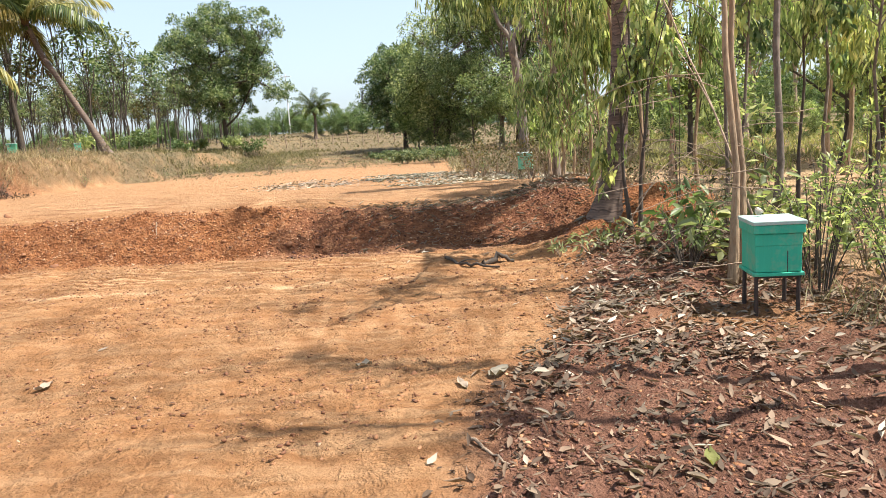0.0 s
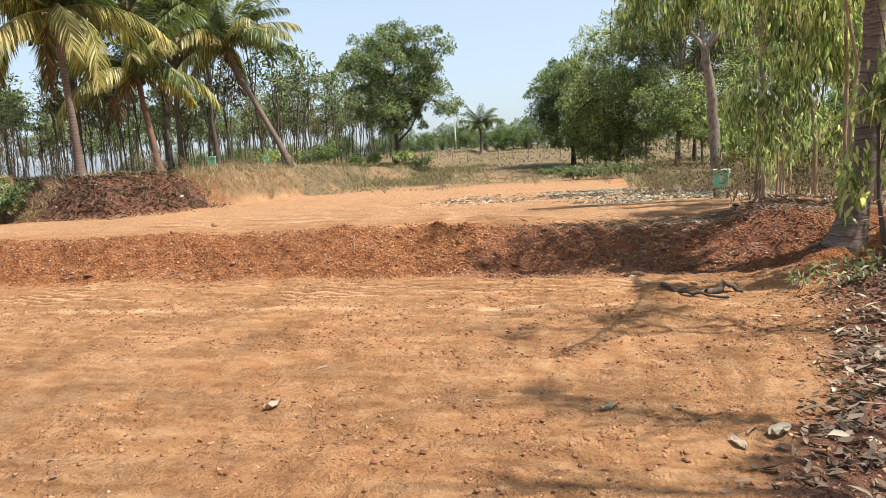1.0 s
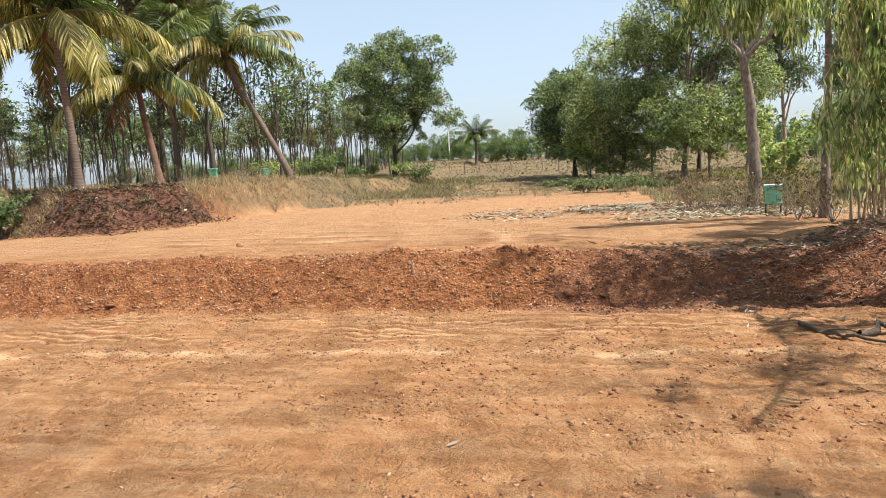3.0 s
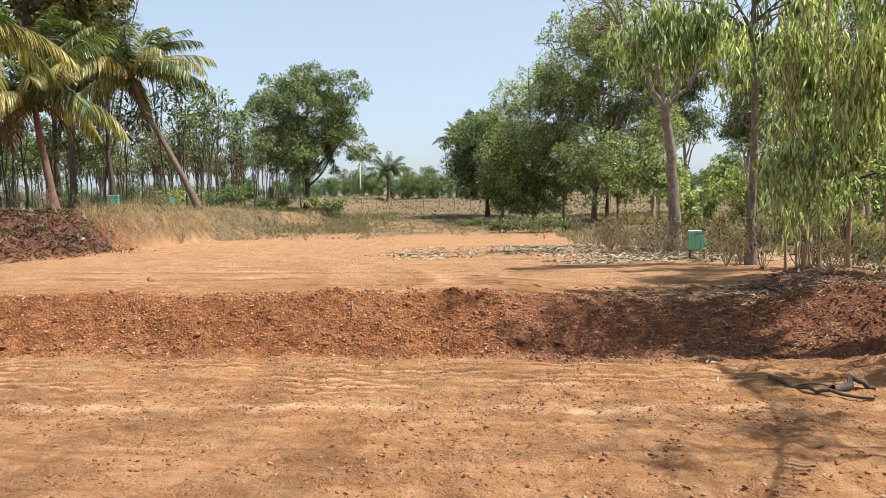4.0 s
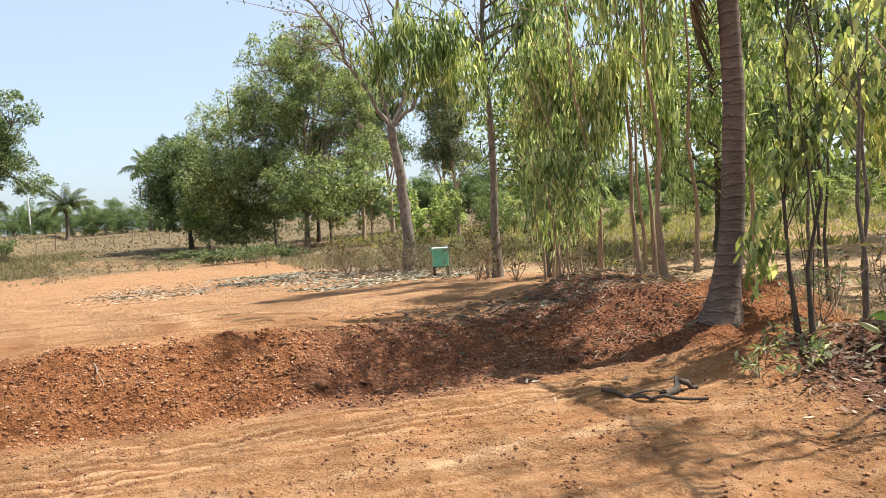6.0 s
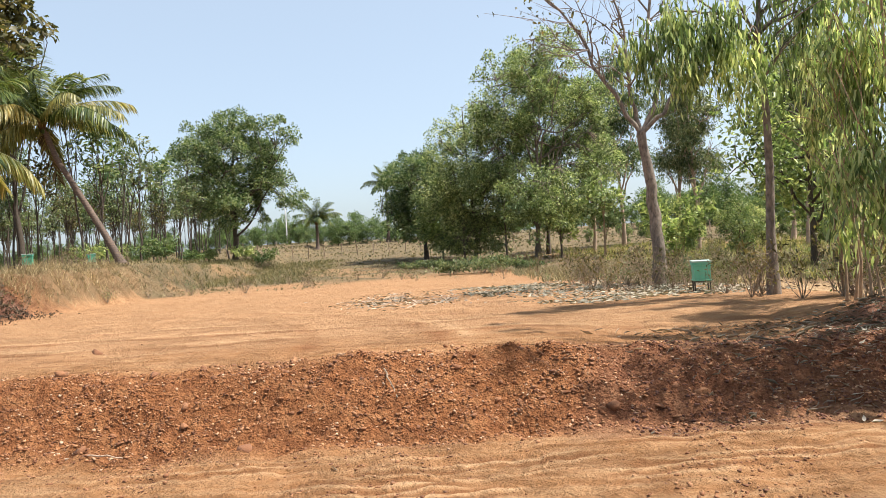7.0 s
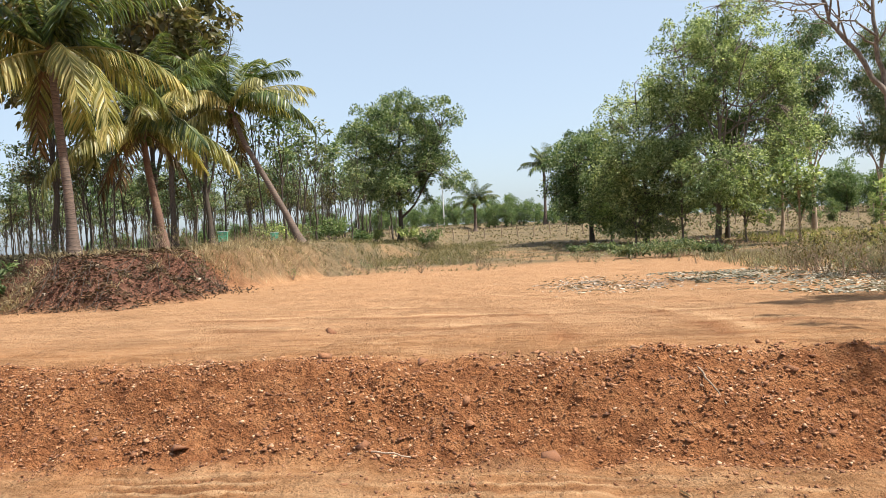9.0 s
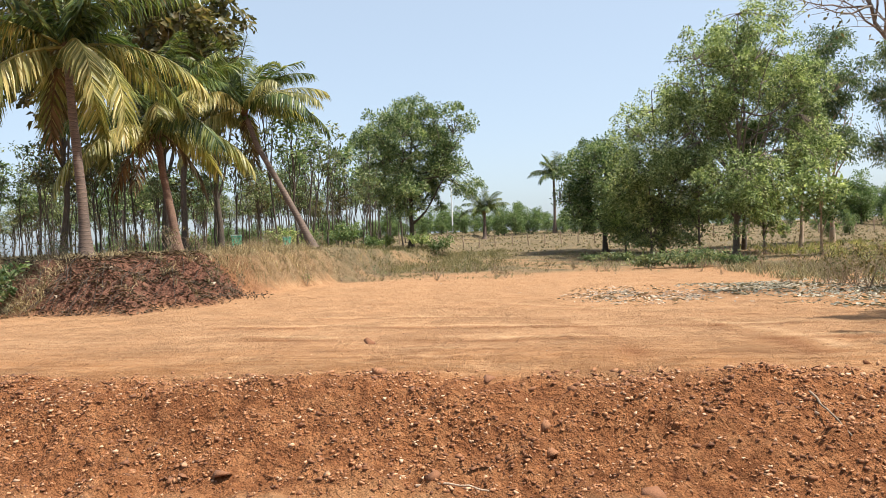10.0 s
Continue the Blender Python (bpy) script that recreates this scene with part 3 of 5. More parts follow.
# ---- trees ----
def branch_frame(rng, trunk_h, top, lean, trunk_r, limbs, rx, rz, cz, start=0.55):
    """Trunk and limbs of a spreading tree: tubes, and points along the limbs."""
    k = 9
    t = np.linspace(0, 1, k)
    path = np.stack([lean[0] * t ** 1.4, lean[1] * t ** 1.4, top * 0.86 * t], 1)
    path[1:, :2] += rng.standard_normal((k - 1, 2)).cumsum(0) * 0.02 * top * 0.3
    r = trunk_r * (1 - 0.9 * t) + 0.01
    r[0] *= 1.45
    tubes, pts = [tube(path, r, 8, 0.05, rng)], [path[int(k * 0.6):]]
    for i in range(limbs):
        h = trunk_h * start + (top * 0.7 - trunk_h * start) * ((i + 0.3) / limbs) ** 1.1
        a = np.array([np.interp(h, path[:, 2], path[:, c]) for c in range(3)])
        az = 2.4 * i + rng.uniform(-0.5, 0.5)
        reach = rx * rng.uniform(0.55, 0.9)
        el = rng.uniform(0.1, 0.75)
        b = np.array([lean[0] + reach * math.cos(az), lean[1] + reach * math.sin(az), max(h + 0.4, cz + rz * (el - 0.35) * 1.1)])
        p = bend(a, b, (0, 0, -0.12 * reach + rng.uniform(-0.1, 0.3)), 7)
        p[1:-1] += rng.standard_normal((5, 3)) * 0.05 * reach
        rr = trunk_r * 0.5 * (1 - 0.5 * h / top) * np.linspace(1, 0.2, 7) + 0.008
        tubes.append(tube(p, rr, 6, 0.05, rng))
        pts.append(p[2:])
    return tubes, np.vstack(pts)


def crown_tree(name, place, label, seed, top, trunk_h, trunk_r, rx, cz, rz, limbs, clusters, per, spread, leaf, bark, foliage,
               lean=(0, 0), shell=0.5, lumpy=0.28, droop=0.3, group="", category="tree", turn=0.0, squash=1.0, billow=0.45):
    rng = np.random.RandomState(seed)
    tubes, pts = branch_frame(rng, trunk_h, top, lean, trunk_r, limbs, rx, rz, cz)
    k = max(6, int(round(5 + rx * 2.2)))
    az, up = 2.4 * np.arange(k) + rng.uniform(-0.5, 0.5, k), np.linspace(-0.95, 0.92, k) + rng.uniform(-0.12, 0.12, k)
    flat = np.sqrt(np.clip(1 - up ** 2, 0.05, 1))
    lobe = np.stack([flat * np.cos(az) * rx, flat * np.sin(az) * rx * squash, up * rz * 1.3], 1) * (0.62 + lumpy * rng.uniform(-0.4, 0.45, (k, 1)))
    size = billow * rx * rng.uniform(0.75, 1.3, k)
    pick = rng.choice(k, clusters, p=size ** 2 / (size ** 2).sum())
    d = rng.standard_normal((clusters, 3))
    d /= np.linalg.norm(d, axis=1)[:, None]
    rad = (shell + (1 - shell) * rng.uniform(0, 1, clusters) ** 0.6) * size[pick]
    c = np.array([lean[0], lean[1], cz]) + lobe[pick] + d * rad[:, None] * np.array([1, 1, 0.95])
    c[:, 2] = np.maximum(c[:, 2], 0.35 * trunk_h)
    lp, ld = [], []
    for q in c:
        near = pts[np.argmin(((pts - q) ** 2).sum(1))]
        p = bend(near, q, (0, 0, 0.06 * np.linalg.norm(q - near)), 4)
        tubes.append(tube(p, np.linspace(0.035, 0.008, 4) * (trunk_r / 0.2) ** 0.5, 4))
        k = max(4, int(per * rng.uniform(0.5, 1.5)))
        g = rng.standard_normal((k, 3))
        g *= (rng.uniform(0.15, 1, (k, 1)) ** 0.45 / np.linalg.norm(g, axis=1)[:, None])
        g[:, 2] = np.abs(g[:, 2]) * 1.1 - 0.45 * np.hypot(g[:, 0], g[:, 1]) ** 2
        g *= 1.7 * spread * rng.uniform(0.55, 1.35)
        lp.append(q + g)
        ld.append(g * 0.6 / spread + rng.standard_normal((k, 3)) * 0.7 + np.array([0, 0, -droop]))
    ob = thing(name, place, label, category, group, turn)
    part("trunk", mesh_of("trunk", tubes, bark, True), ob)
    part("crown", mesh_of("crown", [leaves(np.vstack(lp), np.vstack(ld), leaf[0], leaf[1], rng)], foliage), ob)
    return ob


def weeping_tree(name, place, label, seed, stems, top, trunk_r, reach, strands, hang, leaf, bark, foliage, low=2.0, lean=(0, 0), group="", shift=(0, 0), thick=22, loose=0.4):
    """A gum tree whose long narrow leaves hang in strands."""
    rng = np.random.RandomState(seed)
    ob = thing(name, place, label, "tree", group)
    lp, ld, thin, fine = [], [], [], []
    tips = []
    for sx, sy in stems:
        k = 8
        t = np.linspace(0, 1, k)
        path = np.stack([sx + (lean[0] + sx * 0.4) * t ** 1.3, sy + (lean[1] + sy * 0.4) * t ** 1.3, top * t], 1)
        path[1:-1, :2] += rng.standard_normal((k - 2, 2)) * 0.05
        part("trunk", mesh_of("trunk", [tube(path, trunk_r * (1 - 0.85 * t) * (1 + 0.5 * (t == 0)), 8, 0.05, rng)], bark, True), ob)
        for i in range(max(5, 26 // len(stems))):
            h = rng.uniform(low, top)
            a = np.array([np.interp(h, path[:, 2], path[:, c]) for c in range(3)])
            az, r = rng.uniform(0, 2 * math.pi), reach * rng.uniform(0.35, 1.0) * (1.05 - 0.45 * h / top)
            b = a + np.array([r * math.cos(az) + shift[0] * min(1, max(0.45, h / top * 2.2 - 0.6)), r * math.sin(az) + shift[1], rng.uniform(0.1, 0.9) + 0.1])
            p = bend(a, b, (0, 0, 0.15 * r), 6)
            thin.append(tube(p, np.linspace(trunk_r * 0.28, 0.006, 6), 5))
            tips.append(p[2:])
    tips = np.vstack(tips)
    heads = tips[rng.randint(0, len(tips), max(4, strands // 7))]
    heads = heads + rng.standard_normal(heads.shape) * np.array([0.12, 0.12, 0.08])
    fall, sway = hang * rng.uniform(0.45, 1.2, len(heads)), rng.standard_normal((len(heads), 2)) * 0.14
    for i in range(strands):
        j = rng.randint(len(heads))
        q = heads[j] + rng.standard_normal(3) * np.array([0.075, 0.075, 0.1])
        ln = min(fall[j] * rng.uniform(0.6, 1.1), max(0.2, q[2] - low * 0.45))
        drift = sway[j] + rng.standard_normal(2) * 0.07
        k = int(ln * thick) + 4
        t = rng.uniform(0, 1, k)
        p = np.stack([q[0] + drift[0] * t, q[1] + drift[1] * t, q[2] - ln * t], 1) + rng.standard_normal((k, 3)) * 0.05
        lp.append(p)
        ld.append(np.stack([rng.standard_normal(k) * loose, rng.standard_normal(k) * loose, -np.ones(k)], 1))
        if i % 3 == 0:
            fine.append(tube([q, q + np.array([drift[0] * 0.5, drift[1] * 0.5, -ln * 0.5]), q + np.array([drift[0], drift[1], -ln])], [0.005, 0.004, 0.002], 3))
    part("bough", mesh_of("bough", thin, bark, True), ob)["kind"] = "stuff"
    part("hanging_twig", mesh_of("hanging_twig", fine, bark, True), ob)["kind"] = "stuff"
    part("crown", mesh_of("crown", [blades(np.vstack(lp), np.vstack(ld), leaf[0], leaf[1], rng, 0.4)], foliage), ob)
    return ob


def frond_mesh(seed, length, rise, bow, foliage, hang=0.8, leaflet=0.6, pairs=86, gone=0.0, sweep=None):
    """A coconut frond: a bowed rib with drooping leaflets on both sides."""
    rng = np.random.RandomState(seed)
    k = 15
    t = np.linspace(0, 1, k)
    ang = radians(rise) - radians(bow) * t ** 1.25
    ds = length / (k - 1)
    x = np.concatenate([[0], np.cumsum(np.cos(ang[:-1]) * ds)])
    z = np.concatenate([[0], np.cumsum(np.sin(ang[:-1]) * ds)])
    y = length * (0.12 * rng.uniform(-1, 1) if sweep is None else sweep) * t ** 2
    rib = np.stack([x, y, z], 1)
    lp, ld, ll = [], [], []
    for i in range(pairs):
        u = 0.14 + 0.86 * (i + rng.uniform(0, 0.8)) / pairs
        p = np.array([np.interp(u, t, rib[:, c]) for c in range(3)])
        a = np.interp(u, t, ang)
        fwd = np.array([math.cos(a), 0, math.sin(a)])
        for side in (-1, 1):
            if rng.uniform() < gone:
                continue
            lp.append(p)
            ld.append(fwd * (0.35 + 0.5 * u) + np.array([0, side * 0.85, 0]) + np.array([0, 0, -hang * rng.uniform(0.6, 1.3)]) + rng.standard_normal(3) * 0.08)
            ll.append(leaflet * (0.45 + 1.0 * math.sin(math.pi * min(1, 0.12 + 0.82 * u)) ** 0.8) * rng.uniform(0.85, 1.1))
    lp, ld, ll = np.array(lp), np.array(ld), np.array(ll)
    n = len(lp)
    ld /= np.linalg.norm(ld, axis=1)[:, None]
    s = np.cross(ld, np.array([0.3, 0, 1.0]) + 0.3 * rng.standard_normal((n, 3)))
    s /= np.linalg.norm(s, axis=1)[:, None]
    mid = lp + ld * ll[:, None] * 0.5
    d2 = ld + np.array([0, 0, -0.55])
    d2 /= np.linalg.norm(d2, axis=1)[:, None]
    w = 0.037 * rng.uniform(0.8, 1.3, n)[:, None]
    q = np.stack([lp - s * w * 0.4, lp + s * w * 0.4, mid + s * w * 0.55, mid - s * w * 0.55, mid + d2 * ll[:, None] * 0.5], 1).reshape(-1, 3)
    b = 5 * np.arange(n)[:, None]
    tri = np.concatenate([b + [0, 1, 2], b + [0, 2, 3], b + [3, 2, 4]])
    return mesh_of("frond", [tube(rib, np.linspace(0.035, 0.006, k), 5), (q, tri)], foliage)


FRONDS = {
    "young": [frond_mesh(11 + i, 3.3, 84 - 7 * i, 26 + 12 * i, LEAF_PALM, 0.45) for i in range(3)],
    "green": [frond_mesh(21 + i, 3.6, 60 - 11 * i, 58 + 10 * i, LEAF_PALM, 0.8) for i in range(4)],
    "old": [frond_mesh(31 + i, 3.5, 30 - 12 * i, 62 + 8 * i, LEAF_PALM_OLD, 1.0) for i in range(4)],
    # one unseen overlong frond, added to throw the dark stripe on the yard
    "long": [frond_mesh(51, 6.0, -6, 26, LEAF_PALM, 0.9, 0.42, 90, 0.0, -0.5)],
    "dead": [frond_mesh(41 + i, 2.8, -38 - 14 * i, 45, LEAF_PALM_DEAD, 0.9, 0.5, 46, 0.2) for i in range(3)],
}


def coconut_palm(place, label, seed, trunk, radius, bark, crown, size=1.0, nuts=True):
    """trunk: path of the stem from its base; crown: list of (kind, variant, azimuth in degrees, tip in degrees)."""
    rng = np.random.RandomState(seed)
    ob = thing("coconut_palm", place, label, "palm tree", "coconut palms")
    trunk = np.asarray(trunk, float)
    u = np.linspace(0, 1, len(trunk))
    k = 70
    t = np.linspace(0, 1, k)
    path = np.stack([np.interp(t, u, trunk[:, c]) for c in range(3)], 1)
    for _ in range(6):
        path[1:-1] = 0.25 * path[:-2] + 0.5 * path[1:-1] + 0.25 * path[2:]
    r = radius * (1 - 0.32 * t) * (1 + 0.95 * np.exp(-t * 13)) * (1 + 0.03 * (np.arange(k) % 2)) * (1 + 0.02 * rng.standard_normal(k))
    part("trunk", mesh_of("trunk", [tube(path, r, 16, 0.008, rng)], bark, True), ob)
    head = trunk[-1]
    cap = [lump(rng, radius * 3.2, 1.5, 0.12)]
    cap[0][0][:] += head - np.array([0, 0, radius * 2.0])
    part("crown_base", mesh_of("crown_base", cap, LEAF_PALM_DEAD), ob, "brown fibrous base of the fronds")
    for kind, i, az, tip in crown:
        m = Matrix.Translation(head) @ pose(0, 0, 0, rng.uniform(-14, 14), -tip, az) @ Matrix.Scale(size * rng.uniform(0.92, 1.08), 4)
        part("frond", FRONDS[kind][i], ob, {"old": "yellowing frond", "dead": "dead brown frond"}.get(kind, ""), m)
    if nuts:
        for i in range(6):
            v, f = lump(rng, 0.2, 1.1, 0.06, 5, 7)
            a = i * 1.05
            part("coconut", mesh_of("coconut", [(v + head + np.array([0.24 * math.cos(a), 0.24 * math.sin(a), -0.42 - 0.1 * (i % 2)]), f)], LEAF_PALM, True), ob)
    return ob


def crown_plan(seed, young, green, old, dead):
    rng = np.random.RandomState(seed)
    out = []
    for kind, n, tip in (("young", young, 0), ("green", green, 0), ("old", old, 0), ("dead", dead, 0)):
        a0 = rng.uniform(0, 360)
        for i in range(n):
            out.append((kind, rng.randint(len(FRONDS[kind])), a0 + 360 * i / n + rng.uniform(-14, 14), tip + rng.uniform(-9, 9)))
    return out


# the coconut palms on the bank
coconut_palm(on_ground(-17.75, 23.1, 0.1), "coconut palm with a straight grey trunk and yellowing fronds", 1,
             [(0, 0, 0), (-0.05, 0, 1.8), (-0.2, 0, 3.8), (-0.3, 0, 5.7)], 0.135, BARK_PALM, crown_plan(1, 5, 10, 9, 1), 1.2)
coconut_palm(on_ground(-17.6, 27.6, 0.1), "coconut palm with a reddish trunk and a low crown", 2,
             [(0, 0, 0), (-0.2, 0, 1.4), (-0.45, 0, 2.8), (-0.6, 0, 4.2)], 0.14, BARK_PALM_RED, crown_plan(2, 4, 8, 9, 3), 1.05)
coconut_palm(on_ground(-17.4, 40.3, 0.1), "coconut palm leaning steeply from the end of the bank", 3,
             [(0, 0, 0), (-0.75, 0, 1.6), (-1.7, 0, 3.4), (-2.8, 0, 5.4), (-3.4, 0, 7.2)], 0.17, BARK_PALM, crown_plan(3, 6, 11, 9, 1), 1.25)
# the palm on the near bank: its crown is overhead
# fronds out of view are set for the shadows they throw below
coconut_palm(on_ground(1.98, 9.3, 0.08), "coconut palm with a ringed grey trunk, swollen at its foot", 4,
             [(0, 0, 0), (0.15, -0.05, 0.9), (0.22, -0.08, 2.2), (0.2, -0.08, 3.3), (0.14, -0.06, 4.15)], 0.122, BARK_PALM,
             [("green", 0, 20, 4), ("green", 1, 62, 4), ("green", 2, 105, 4), ("green", 3, 140, 0), ("green", 2, 120, 0), ("old", 0, 88, 10), ("old", 1, 40, 10), ("green", 2, 168, 0), ("green", 2, 154, -8), ("long", 0, 283, 0), ("dead", 0, 142, -24), ("dead", 0, 126, -27)], 0.55)

# the lone spreading tree and the stand of green trees
crown_tree("round_tree", on_ground(-16.8, 60.5), "spreading tree with a rounded dense green crown and forked trunk", 11, 11.4, 3.4, 0.2, 5.1, 6.9, 4.0, 19, 270, 190, 0.42,
           (0.19, 0.095), BARK_DARK, LEAF_DARK, (0.5, 0), 0.35, 0.42, billow=0.36)
crown_tree("tall_green_tree", on_ground(4.4, 49.5), "tall tree with a light green leafy crown and several reddish stems", 12, 15.8, 3.0, 0.14, 4.3, 8.0, 6.9, 26, 470, 110, 0.38,
           (0.18, 0.085), BARK_GUM, LEAF_FIELD, (0.3, 0), 0.1, 0.5, billow=0.45)
crown_tree("dark_green_tree", on_ground(-2.3, 60.0), "broad dark green tree with low dense boughs", 13, 9.4, 2.4, 0.16, 4.0, 4.8, 3.9, 10, 210, 140, 0.45,
           (0.2, 0.1), BARK_DARK, LEAF_DARK, (0, 0), 0.3, 0.45)
crown_tree("leafy_tree", on_ground(0.9, 54.0), "middle-sized green tree standing in a close group", 14, 12.2, 2.0, 0.12, 4.0, 5.6, 5.6, 14, 290, 110, 0.42,
           (0.18, 0.09), BARK_DARK, LEAF_FIELD, (0, 0), 0.15, 0.5)
crown_tree("leafy_tree", on_ground(6.1, 55.0), "dark leafy tree behind the tall light green one", 17, 14.0, 3.4, 0.12, 2.6, 9.2, 4.4, 10, 140, 120, 0.42,
           (0.19, 0.09), BARK_DARK, LEAF_DARK, (0, 0), 0.3, 0.45)
for i, (x, y, top) in enumerate(((2.6, 50.5, 6.5), (5.8, 49.0, 5.0), (0.0, 52.0, 5.0), (-1.2, 56.0, 4.5))):
    crown_tree("understorey_tree", on_ground(x, y), "thin-stemmed young tree under the tall green ones", 18 + i, top, 1.6, 0.06, 1.5, top * 0.55, top * 0.38, 6, 40, 55, 0.38,
               (0.24, 0.12), BARK_GUM, LEAF_GREEN if i % 2 else LEAF_FIELD, (0, 0), 0.2, 0.4, group="understorey trees")
crown_tree("young_tree", on_ground(7.2, 44.0), "young tree with pale green leaves and a thin stem", 15, 5.0, 1.6, 0.06, 1.3, 3.0, 1.6, 6, 34, 60, 0.36,
           (0.24, 0.13), BARK_TAN, LEAF_FIELD, (0, 0), 0.3, 0.3)

# tall feathery gums further off
gum = crown_tree("gum_tree", on_ground(12.2, 57.5), "tall slender gum tree with feathery grey-green foliage", 16, 14.5, 5.0, 0.14, 1.9, 9.4, 4.6, 12, 150, 80, 0.4,
                 (0.27, 0.075), BARK_PALE, LEAF_DUSTY, (0, 0), 0.05, 0.45, 1.2, "gum trees", billow=0.75)
for x, y, s, a in ((8.6, 52.0, 0.78, 100), (17.5, 60.0, 0.95, 200), (22.0, 52.0, 0.9, 50), (28.0, 58.0, 1.0, 300), (12.4, 44.0, 0.72, 20), (17.0, 41.0, 0.8, 150)):
    copy_thing(gum, pose(*on_ground(x, y), 0, 0, a) @ Matrix.Scale(s, 4))

# the forked gum with bare boughs
def forked_gum(place):
    rng = np.random.RandomState(21)
    ob = thing("forked_gum_tree", place, "forked gum tree with a grey trunk and bare crooked boughs", "tree")
    base, fork = np.array((0.0, 0, 0)), np.array((-0.22, 0.1, 3.75))
    k = 12
    t = np.linspace(0, 1, k)
    p = bend(base, fork, (0.06, 0, 0), k)
    p[1:-1, :2] += rng.standard_normal((k - 2, 2)) * 0.018
    part("trunk", mesh_of("trunk", [tube(p, np.linspace(0.15, 0.11, k) * (1 + 0.45 * np.exp(-9 * t)), 10, 0.045, rng)], BARK_GREY, True), ob)
    twigs, tips = [], []
    boughs = (([(-0.45, 0.1, 0.75), (-1.0, 0.2, 1.6), (-1.35, 0.3, 2.7), (-2.3, 0.4, 3.7)], 0.062),
              ([(-0.1, 0.1, 0.6), (-0.3, 0.0, 1.4), (-0.2, 0.1, 2.4), (-0.55, 0.1, 3.6)], 0.058),
              ([(0.35, 0, 0.5), (0.55, 0, 1.25), (0.25, 0, 2.1), (0.35, 0.1, 3.0), (0.8, 0.1, 4.0)], 0.07),
              ([(0.55, -0.2, 0.45), (1.0, -0.4, 1.2), (1.75, -0.6, 1.85), (2.9, -0.7, 2.25)], 0.06))
    for way, r in boughs:
        q = np.vstack([fork - [0, 0, 0.06], fork + np.array(way)])
        u = np.linspace(0, 1, len(q))
        v = np.linspace(0, 1, 14)
        q = np.stack([np.interp(v, u, q[:, c]) for c in range(3)], 1)
        q[1:-1] = 0.2 * q[:-2] + 0.6 * q[1:-1] + 0.2 * q[2:]
        q[2:-1] += rng.standard_normal((11, 3)) * 0.03
        part("limb", mesh_of("limb", [tube(q, np.linspace(r, r * 0.35, 14), 8, 0.06, rng)], BARK_GREY, True), ob)
        for i in range(9):
            a = q[rng.randint(5, 14)]
            out = np.array([(q[-1] - q[0])[0] * 0.35, rng.uniform(-0.8, 0.8), 0.9]) + rng.standard_normal(3) * 0.6
            b = a + out / np.linalg.norm(out) * rng.uniform(0.8, 2.2)
            w = bend(a, b, rng.standard_normal(3) * 0.15, 7)
            w[1:-1] += rng.standard_normal((5, 3)) * 0.03
            twigs.append(tube(w, np.linspace(0.026, 0.006, 7), 5))
            for _ in range(5):
                c = w[rng.randint(2, 7)]
                e = c + (b - a) * 0.28 + rng.standard_normal(3) * 0.35
                twigs.append(tube(bend(c, e, rng.standard_normal(3) * 0.06, 4), np.linspace(0.01, 0.003, 4), 4))
                tips.append(e)
    part("twig_spray", mesh_of("twig_spray", twigs, BARK_GREY, True), ob)
    tips = np.array(tips)
    pick = tips[rng.randint(0, len(tips), 380)] + rng.standard_normal((380, 3)) * 0.12
    part("crown", mesh_of("crown", [leaves(pick, rng.standard_normal((380, 3)) + [0, 0, -0.8], 0.13, 0.06, rng)], LEAF_TEAK), ob, "few brown leaves")
    return ob


forked_gum(on_ground(2.5, 21.5))
leaning = weeping_tree("weeping_gum_tree", on_ground(2.45, 15.8), "weeping gum tree with a grey trunk and hanging leaves", 31, [(0, 0)], 7.2, 0.085, 1.2, 200, 1.3, (0.2, 0.036), BARK_GREY, LEAF_GUM, 3.4, (0.1, 0), "weeping gums", (0.95, -0.3), 16, 0.25)


def hanging_bunches(tree, places):
    """A bough that reaches out of a gum's crown, with bunches of hanging leaves."""
    rng = np.random.RandomState(37)
    arms, lp = [], []
    for x, y, z, wide, n in places:
        end = np.array((x, y, z + 0.25))
        arms.append(tube(bend((0.05, 0, 3.6 + 0.5 * rng.uniform()), end, (0, 0, 0.35), 8), np.linspace(0.028, 0.007, 8), 5))
        for _ in range(n):
            q = np.array((x, y, z)) + rng.standard_normal(3) * np.array((wide, wide, 0.14))
            k = 17
            lp.append(q + np.column_stack([rng.standard_normal((k, 2)) * 0.05, -rng.uniform(0, rng.uniform(0.35, 1.0), k)]))
    lp = np.vstack(lp)
    part("reaching_bough", mesh_of("reaching_bough", arms, BARK_GREY, True), tree)["kind"] = "stuff"
    part("hanging_foliage", mesh_of("hanging_foliage", [blades(lp, np.column_stack([rng.standard_normal((len(lp), 2)) * 0.3, -np.ones(len(lp))]), 0.17, 0.032, rng, 0.4)], LEAF_GUM), tree, "hanging bunches of narrow green leaves")


hanging_bunches(leaning, ((-2.1, -0.6, 4.2, 0.16, 30), (-1.75, -0.9, 4.5, 0.18, 36), (-1.35, -0.5, 4.25, 0.15, 24), (-1.05, -0.8, 4.55, 0.18, 36), (-0.75, -0.4, 4.2, 0.18, 34), (-0.5, -0.7, 3.9, 0.15, 22), (-1.6, -0.5, 3.95, 0.13, 14)))
